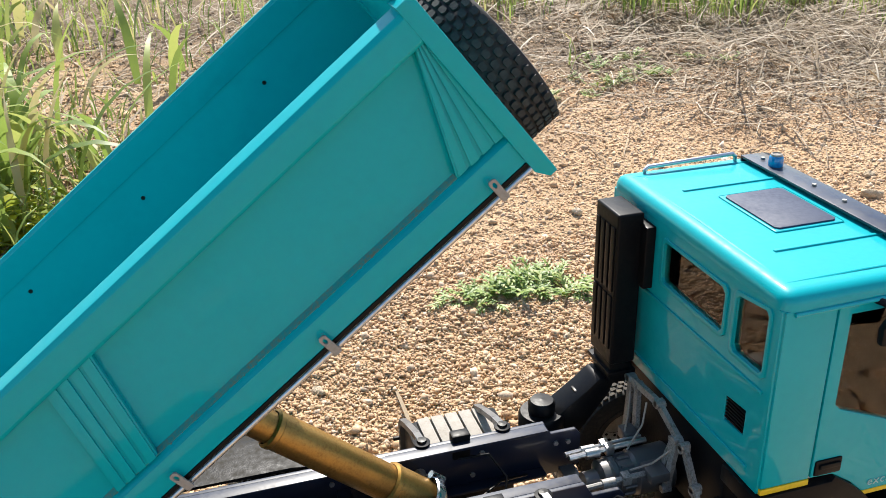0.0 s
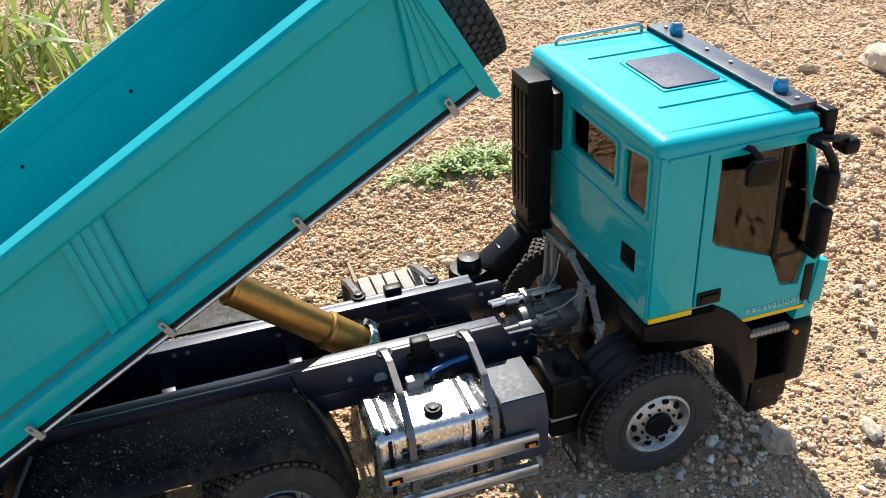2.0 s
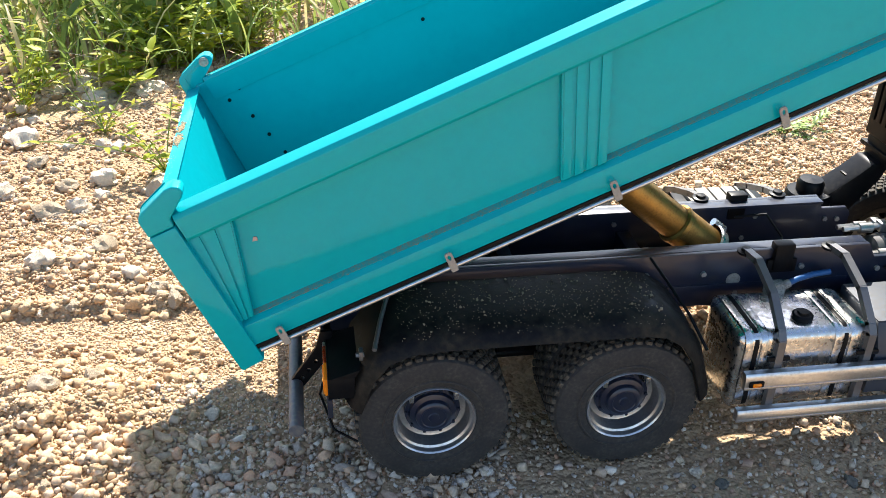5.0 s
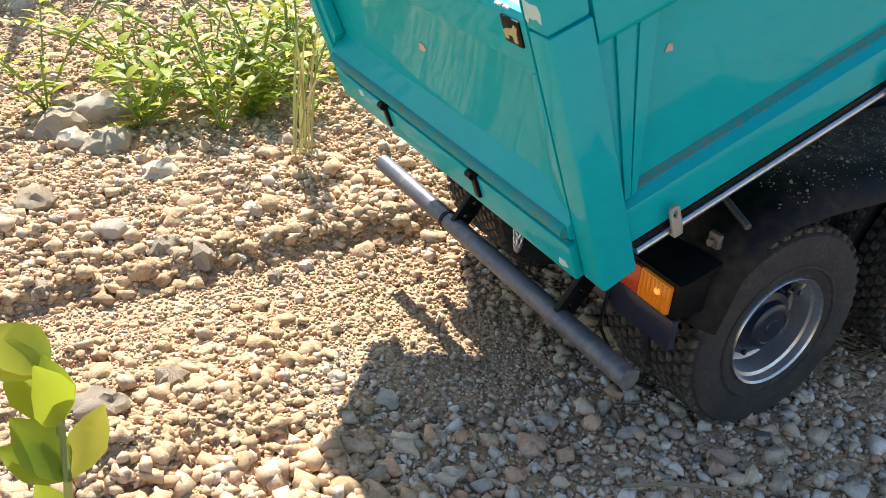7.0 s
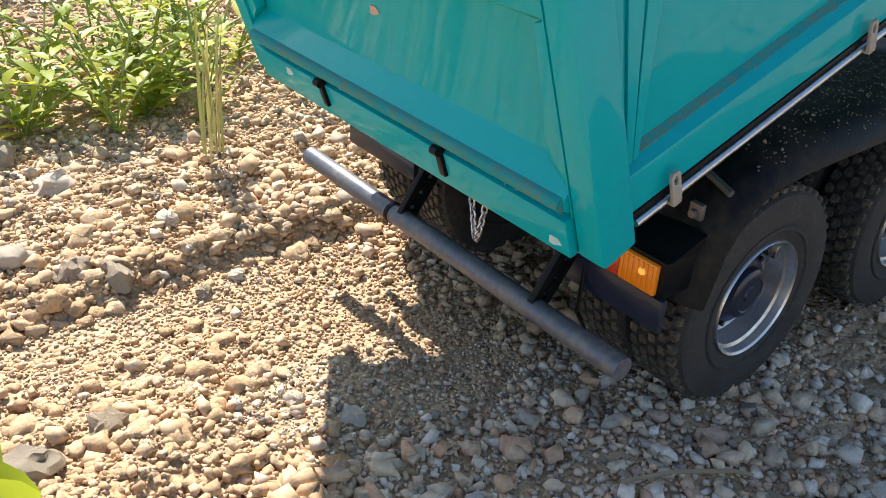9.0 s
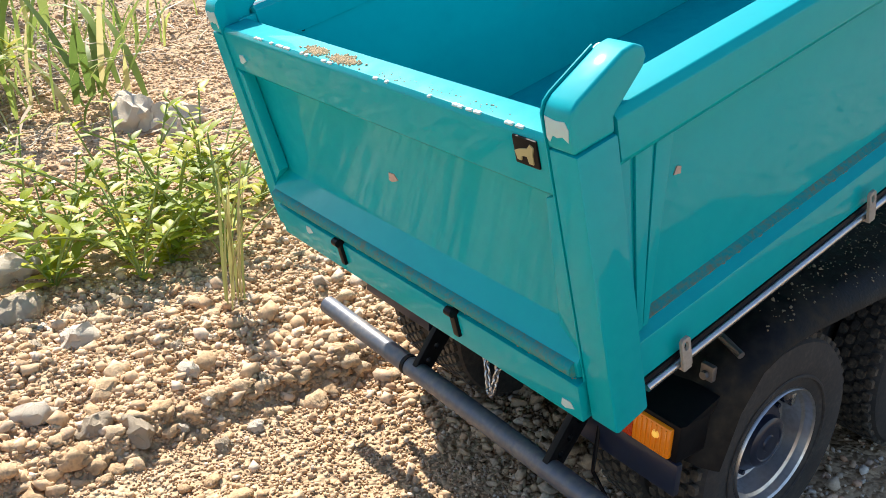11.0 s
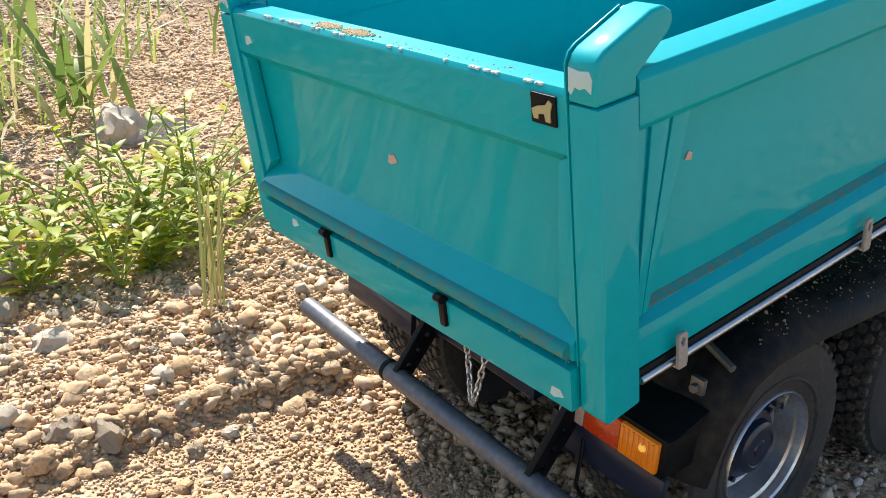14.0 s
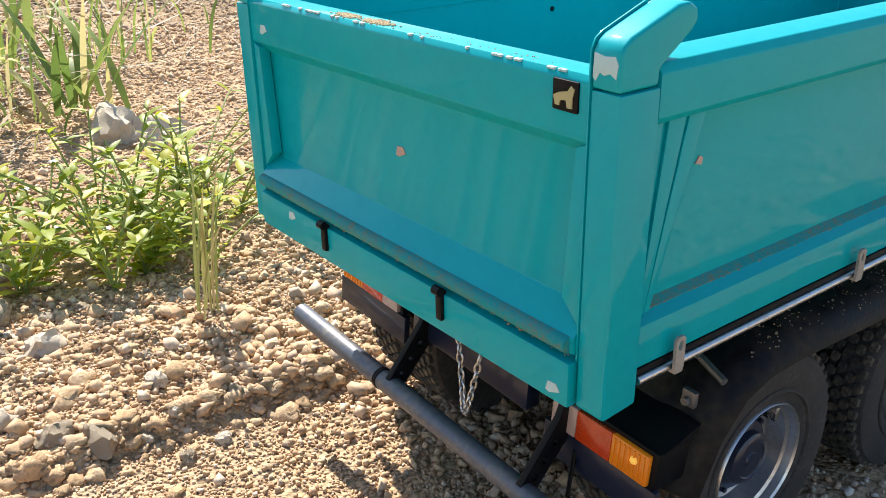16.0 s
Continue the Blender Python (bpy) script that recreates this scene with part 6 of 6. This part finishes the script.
def soil_clods(n, seed):
    rng = np.random.default_rng(seed)
    x, y = rng.uniform(-0.33, 0.0, n), rng.uniform(0.092, 0.24, n)
    half = n * 2 // 5
    x[:half], y[:half] = rng.normal(-0.195, 0.045, half), rng.normal(-0.025, 0.045, half)
    edge = n * 3 // 5
    x[half:edge], y[half:edge] = rng.uniform(-0.30, -0.01, edge - half), rng.normal(0.097, 0.006, edge - half)
    keep = (x < -0.125) | (y > 0.085)
    x, y = x[keep], y[keep]
    n = len(x)
    r = np.clip(np.exp(rng.normal(np.log(0.0017), 0.45, n)), 0.0009, 0.0052)
    d = np.ones((n, len(LUMP_V)))
    for freq, amp in ((1.6, 0.20), (3.4, 0.20), (7.0, 0.16), (13.0, 0.10)):
        for _ in range(3):
            w = rng.normal(0, 1, (n, 3))
            w *= freq / np.linalg.norm(w, axis=1, keepdims=True)
            d += amp * np.sin(np.einsum("nk,vk->nv", w, LUMP_V) + rng.uniform(0, 6.28, (n, 1)))
    v = LUMP_V[None] * np.clip(d, 0.35, 1.7)[..., None] * np.array([1.0, 0.9, 0.62]) * r[:, None, None]
    a = rng.uniform(0, 6.28, n)[:, None]
    vx, vy = v[..., 0] * np.cos(a) - v[..., 1] * np.sin(a), v[..., 0] * np.sin(a) + v[..., 1] * np.cos(a)
    v = np.stack([vx + x[:, None], vy + y[:, None], v[..., 2] + (height(x, y) + r * 0.12)[:, None]], -1)
    tris = (LUMP_F[None] + (np.arange(n) * len(LUMP_V))[:, None, None]).reshape(-1, 3)
    ob = raw_mesh("soil_clods", v.reshape(-1, 3), tris, M_CLOD)
    tagged(ob, "crumbly sandy clods of soil along the track", "soil", kind="stuff")


soil_clods(2400, 70)

# larger stones that can be told apart
ROCKS = [(-0.1180, 0.1270, 0.0060, 1), (-0.1620, 0.1110, 0.0085, 0), (-0.1500, 0.1000, 0.0085, 0), (-0.1240, 0.0800, 0.0052, 0), (-0.1090, 0.0830, 0.0042, 1), (-0.1800, 0.1300, 0.0110, 1),
         (0.4078, -0.0891, 0.0150, 0), (0.9260, 0.4240, 0.0300, 1), (0.8400, 0.4500, 0.0120, 0), (0.9600, 0.3600, 0.0150, 1), (0.2300, -0.0780, 0.0055, 0), (0.2520, -0.0980, 0.0060, 0),
         (-0.1180, -0.0150, 0.0052, 1), (-0.1300, 0.0010, 0.0045, 1), (-0.2100, 0.0050, 0.0100, 0), (-0.1850, 0.0120, 0.0080, 0), (-0.0056, -0.0860, 0.0042, 2), (0.3000, -0.1000, 0.0060, 2),
         (-0.1450, 0.1900, 0.0110, 1), (-0.1750, 0.2500, 0.0120, 1), (0.0120, 0.5600, 0.0300, 1), (0.0450, 0.5400, 0.0260, 1), (0.0300, 0.5150, 0.0160, 1), (-0.2300, 0.3000, 0.0140, 1), (-0.2600, 0.2400, 0.0150, 0), (0.2600, -0.1150, 0.0070, 2), (0.3650, 0.2650, 0.0060, 0),
         (-0.2050, 0.1700, 0.0120, 0), (-0.2450, 0.1500, 0.0130, 1), (0.5640, 0.0300, 0.0100, 0), (0.4700, -0.1000, 0.0090, 1), (0.4550, -0.1250, 0.0070, 0), (0.1400, 0.2500, 0.0070, 0)]
rr = np.random.default_rng(77)
for i in range(110):
    x, y = rr.uniform(-0.34, -0.06), rr.uniform(-0.14, 0.30)
    if -0.03 < y < 0.08 or (x > -0.12 and y < 0.09):
        continue
    ROCKS.append((x, y, float(rr.uniform(0.0028, 0.0056)), int(rr.integers(0, 2))))
for i in range(45):
    ROCKS.append((rr.uniform(-0.42, -0.12), rr.uniform(0.20, 0.58), float(rr.uniform(0.006, 0.019)), int(rr.integers(0, 3) > 0)))
for i in range(60):
    ROCKS.append((rr.uniform(-0.05, 0.62), rr.uniform(-0.20, -0.088), float(rr.uniform(0.0028, 0.0050)), int(rr.integers(0, 3))))
for i in range(50):
    ROCKS.append((rr.uniform(0.45, 1.2), rr.uniform(-0.05, 0.7), float(rr.uniform(0.004, 0.011)), int(rr.integers(0, 2))))
M_DARKROCK = stone_material("dark_rock", [(0.0, (0.09, 0.09, 0.09)), (1.0, (0.16, 0.15, 0.13))])
M_PALE = stone_material("chalky_rock", [(0.0, (0.74, 0.66, 0.55)), (1.0, (0.62, 0.51, 0.38))], bump=0.8, scale=240)
TONES = {0: (M_ROCK, "rough tan stone on the gravel"), 1: (M_PALE, "pale chalky stone on the gravel"), 2: (M_DARKROCK, "dark grey stone on the gravel")}
rock_meshes = {}
for tone in TONES:
    for k in range(4):
        bm = bmesh.new()
        bmesh.ops.create_icosphere(bm, subdivisions=3, radius=1.0)
        for v in bm.verts:
            d = 1 + 0.45 * noise.noise(v.co * 1.1 + Vector((k * 7.0, tone * 3.0, 1))) + 0.26 * noise.noise(v.co * 2.7 + Vector((k, 5, tone))) + 0.16 * noise.noise(v.co * 6) + 0.09 * noise.noise(v.co * 13)
            q = v.co * d
            q.z = max(-0.5, q.z)
            v.co = q
        me = bpy.data.meshes.new("stone")
        bm.to_mesh(me)
        bm.free()
        me.materials.append(TONES[tone][0])
        me.shade_smooth()
        me.set_sharp_from_angle(angle=radians(42))
        rock_meshes[tone, k] = me
for x, y, r, tone in ROCKS:
    ob = new("stone", rock_meshes[tone, int(rr.integers(0, 4))])
    s = rr.uniform(0.8, 1.2, 3)
    ob.matrix_basis = pose(x, y, float(height(x, y)) + r * 0.22, rr.uniform(-12, 12), rr.uniform(-12, 12), rr.uniform(0, 360)) @ Matrix.Diagonal((r * 0.85 * s[0], r * s[1] * 0.66, r * s[2] * 0.56, 1))
    tagged(ob, TONES[tone][1], "stone", "loose stones")


# ---------------------------------------------------------------- plants
def blade_cloud(name, bases, material, seed, tall, wide, lean, segs=5, label="", category="grass", start=0.0):
    """Arched, tapering blades from the given bases."""
    rng = np.random.default_rng(seed)
    n = len(bases)
    L = rng.uniform(tall[0], tall[1], n)
    W = rng.uniform(wide[0], wide[1], n)
    az, bend = rng.uniform(0, 2 * np.pi, n), rng.uniform(lean[0], lean[1], n)
    t = np.linspace(0, 1, segs + 1)
    ang = start + (bend[:, None] - start) * t[None] ** 1.3
    out = np.cumsum(np.sin(ang), 1) / segs * L[:, None]
    up = np.cumsum(np.cos(ang), 1) / segs * L[:, None]
    cx = bases[:, 0][:, None] + np.cos(az)[:, None] * out
    cy = bases[:, 1][:, None] + np.sin(az)[:, None] * out
    cz = height(bases[:, 0], bases[:, 1])[:, None] + up - 0.004
    w = W[:, None] * (1 - t[None] ** 2.2) * (0.55 + 0.9 * t[None] * (1 - t[None]) * 2)
    sx, sy = -np.sin(az)[:, None] * w, np.cos(az)[:, None] * w
    left, right = np.stack([cx - sx, cy - sy, cz], -1), np.stack([cx + sx, cy + sy, cz + w * 0.3], -1)
    v = np.stack([left, right], 2).reshape(n, -1, 3)
    base = (np.arange(n) * v.shape[1])[:, None, None]
    q = np.array([[2 * i, 2 * i + 1, 2 * i + 3, 2 * i + 2] for i in range(segs)])[None]
    ob = raw_mesh(name, v.reshape(-1, 3), (base + q).reshape(-1, 4), material, smooth=True)
    return tagged(ob, label, category, kind="stuff")


def patch(seed, centre, spread, n):
    r = np.random.default_rng(seed)
    return np.stack([r.normal(centre[0], spread[0], n), r.normal(centre[1], spread[1], n)], -1)


tall = np.concatenate([patch(1, (-0.21, 0.80), (0.09, 0.11), 220), patch(2, (-0.42, 1.35), (0.20, 0.28), 170)])
tall = tall[tall[:, 1] > 0.60]
blade_cloud("tall_grass", tall, M_GRASS, 41, (0.10, 0.24), (0.0045, 0.0105), (0.9, 2.2), segs=7, label="tall broad-bladed green grass, arching over")
low = np.concatenate([patch(5, (-0.27, 0.80), (0.12, 0.14), 1500), patch(6, (-0.4, 1.9), (0.5, 0.5), 2600), patch(7, (1.35, 1.72), (0.35, 0.14), 1100), patch(8, (1.75, 1.55), (0.25, 0.2), 600), patch(9, (0.55, 2.5), (0.5, 0.25), 1500), patch(10, (0.1, 0.86), (0.05, 0.03), 40)])
low = low[(low[:, 1] > 0.50) & ((low[:, 0] < -0.02) | (low[:, 1] > 0.8))]
blade_cloud("low_grass", low, M_GRASS, 42, (0.03, 0.10), (0.0010, 0.0028), (0.6, 2.0), label="low tangled green grass")
clump = np.concatenate([patch(30 + k, (cx, cy), (0.045, 0.035), 90) for k, (cx, cy) in enumerate(((1.20, 1.36), (1.42, 1.42), (1.30, 1.62), (1.55, 1.55), (1.10, 1.66), (0.80, 1.62), (1.06, 1.46), (1.62, 1.30), (1.33, 1.52), (0.62, 1.75), (0.95, 1.80)))])
blade_cloud("grass_clump", clump, M_GRASS, 46, (0.06, 0.16), (0.0016, 0.0038), (0.5, 1.9), label="clumps of green grass in the straw")
straw = np.concatenate([patch(11, (1.35, 1.20), (0.30, 0.22), 4200), patch(12, (1.15, 0.88), (0.18, 0.10), 1100), patch(13, (0.4, 1.6), (0.5, 0.25), 500), patch(14, (0.95, 1.6), (0.5, 0.3), 3000), patch(18, (0.0, 1.5), (0.25, 0.30), 1100), patch(19, (1.0, 1.25), (0.25, 0.3), 1300), patch(20, (0.15, 1.1), (0.3, 0.2), 160), patch(26, (-0.26, 0.84), (0.14, 0.14), 1100)])
blade_cloud("dry_straw", straw, M_STRAW, 43, (0.03, 0.14), (0.0006, 0.0018), (1.30, 1.75), start=1.42, label="dry pale straw litter lying on the ground", category="straw")
tangle = np.concatenate([patch(21, (1.35, 1.22), (0.28, 0.20), 800), patch(22, (0.95, 1.65), (0.4, 0.2), 450), patch(23, (0.0, 1.6), (0.25, 0.25), 220), patch(24, (1.12, 0.92), (0.12, 0.07), 70), patch(27, (-0.26, 0.84), (0.13, 0.12), 160)])
blade_cloud("straw_tangle", tangle, M_STRAW, 47, (0.06, 0.24), (0.0008, 0.0022), (1.5, 2.0), start=1.05, label="loose dry stems tangled above the litter", category="straw")
blade_cloud("broad_grass_tuft", patch(15, (0.000, 0.640), (0.022, 0.014), 20), M_GRASS, 44, (0.07, 0.15), (0.0025, 0.0055), (0.7, 1.6), segs=7, start=0.45, label="tuft of broad green grass blades")
blade_cloud("reed_stalk", patch(16, (-0.079, 0.166), (0.0035, 0.0035), 8), leaf_material("yellowing_blade", [(0.0, (0.22, 0.25, 0.07)), (1.0, (0.42, 0.35, 0.15))]), 45, (0.040, 0.090), (0.0006, 0.0013), (0.1, 1.0), segs=7, label="thin yellowing grass stalks")


def leaf(bm, at, way, up, length, width, mi=0):
    """A pointed, folded leaf."""
    way = way.normalized()
    side = way.cross(up).normalized()
    nrm = side.cross(way).normalized()
    rows = []
    for t, w in ((0.0, 0.12), (0.25, 0.75), (0.5, 1.0), (0.75, 0.72), (1.0, 0.05)):
        c = at + way * length * t - nrm * length * 0.22 * t * t
        rows.append([bm.verts.new(c - side * width * w + nrm * width * 0.25 * w), bm.verts.new(c), bm.verts.new(c + side * width * w + nrm * width * 0.25 * w)])
    for a, b in zip(rows, rows[1:]):
        for k in range(2):
            f = bm.faces.new((a[k], a[k + 1], b[k + 1], b[k]))
            f.material_index = mi
            f.smooth = True


def weed(x, y, tall, seed, stems=4, size=0.016, flowers=False):
    r = random.Random(seed)
    root = new("weed_plant")
    root.matrix_basis = pose(x, y, float(height(x, y)) - 0.002)
    bs, bl, bf = bmesh.new(), bmesh.new(), bmesh.new()
    for k in range(stems):
        a, lean = r.uniform(0, 6.283), r.uniform(0.2, 1.25)
        pts = [Vector((0, 0, 0))]
        h = tall * r.uniform(0.6, 1.1)
        for i in range(1, 7):
            t = i / 6
            pts.append(Vector((math.cos(a) * h * lean * t * t ** 0.3, math.sin(a) * h * lean * t * t ** 0.3, h * t * (1 - 0.25 * lean * t))))
        tube(bs, pts, 0.0006, 5)
        for i in range(1, 7):
            for j in range(1 + (i + k) % 2 + (i == 6)):
                b = r.uniform(0, 6.283)
                p = pts[i - 1].lerp(pts[i], r.uniform(0.2, 1.0))
                leaf(bl, p, Vector((math.cos(b), math.sin(b), r.uniform(0.1, 0.9))), Vector((0, 0, 1)), size * r.uniform(0.6, 1.6), size * r.uniform(0.16, 0.28))
        if flowers and k % 2:
            for j in range(5):
                b = j * 1.2566
                leaf(bf, pts[-1], Vector((math.cos(b), math.sin(b), 0.3)), Vector((0, 0, 1)), 0.0028, 0.0012)
    tagged(link_mesh("stalk", bs, M_STEM, root), kind="stuff")
    tagged(link_mesh("foliage", bl, M_WEED, root, smooth=False), kind="stuff")
    if flowers:
        tagged(link_mesh("blossom", bf, M_PETAL, root, "tiny pale blue flowers", smooth=False), kind="stuff")
    else:
        bf.free()
    return tagged(root, "leafy bright green weed" + (" with tiny pale blue flowers" if flowers else " growing in the gravel"), "weed", "weeds behind the truck")


rw = random.Random(9)
WEEDS = [(rw.gauss(-0.055, 0.055), rw.gauss(0.315, 0.050)) for _ in range(15)] + [(rw.gauss(-0.20, 0.07), rw.gauss(0.62, 0.09)) for _ in range(26)] + [(rw.gauss(-0.02, 0.03), rw.gauss(0.25, 0.02)) for _ in range(3)]
for i, (x, y) in enumerate(WEEDS):
    weed(x, y, rw.uniform(0.045, 0.090) * (1 if y < 0.45 else 1.2), i, stems=6, size=rw.uniform(0.009, 0.014) * (1 if y < 0.45 else 1.5), flowers=i % 5 == 0)


def lobed_weed(x, y, radius, seed, leaves=26):
    """A low rosette of deeply cut leaves."""
    r = random.Random(seed)
    root = new("lobed_weed")
    root.matrix_basis = pose(x, y, float(height(x, y)))
    bl = bmesh.new()
    for k in range(leaves):
        a, up = r.uniform(0, 6.283), r.uniform(0.1, 1.1)
        d = Vector((math.cos(a), math.sin(a), up)).normalized()
        side = d.cross(Vector((0, 0, 1))).normalized()
        L = radius * r.uniform(0.55, 1.0)
        o = Vector((r.gauss(0, radius * 0.35), r.gauss(0, radius * 0.28), 0.002))
        for t in (0.35, 0.55, 0.75):
            for s in (-1, 1):
                leaf(bl, o + d * L * t, d + side * s * 1.0, Vector((0, 0, 1)), L * 0.34 * (1.2 - t * 0.5), L * 0.055)
        leaf(bl, o + d * L * 0.1, d, Vector((0, 0, 1)), L * 0.95, L * 0.06)
    tagged(link_mesh("foliage", bl, M_MUGWORT, root, smooth=False), kind="stuff")
    return tagged(root, "low silvery green weed with deeply cut leaves", "weed")


for i, (x, y, rad) in enumerate(((0.335, 0.350, 0.034), (0.372, 0.352, 0.036), (0.405, 0.345, 0.034), (0.300, 0.352, 0.026), (0.385, 0.380, 0.026), (0.355, 0.372, 0.028))):
    lobed_weed(x, y, rad, 60 + i)
for i in range(16):
    lobed_weed(rw.gauss(0.86, 0.10), rw.gauss(1.05, 0.06), rw.uniform(0.02, 0.035), 80 + i, 12)

# leaves close to the lens, on a stem that leans in
def near_sprig():
    root = new("near_sprig")
    bs, bl = bmesh.new(), bmesh.new()
    stem = [Vector(p) for p in SPRIG]
    tube(bs, stem, 0.0008, 6)
    r = random.Random(4)
    for i, p in enumerate(stem[2:]):
        for j in range(3):
            d = Vector((r.uniform(-1, 1), r.uniform(-0.4, 0.8), r.uniform(0.2, 1.0)))
            leaf(bl, p, d, Vector((0.2, -0.6, 0.6)), r.uniform(0.010, 0.014), r.uniform(0.0032, 0.0045))
    tagged(link_mesh("stalk", bs, M_STEM, root), kind="stuff")
    tagged(link_mesh("foliage", bl, M_WEED, root, smooth=False), kind="stuff")
    tagged(root, "sprig of round green leaves beside the track", "weed")


def dry_stalk():
    bm = bmesh.new()
    tube(bm, [(-0.070, -0.086, 0.0045), (-0.055, -0.094, 0.0062), (-0.040, -0.104, 0.0058), (-0.036, -0.108, 0.0050)], 0.0007, 6)
    tagged(link_mesh("dry_stalk", bm, M_STRAW), "dry pale stalk lying on the gravel", "straw")


dry_stalk()
SPRIG = [(-0.231, -0.088, 0.010), (-0.2305, -0.097, 0.045), (-0.2295, -0.106, 0.075), (-0.2280, -0.112, 0.096), (-0.2275, -0.110, 0.106), (-0.2275, -0.106, 0.114)]
near_sprig()

motions()
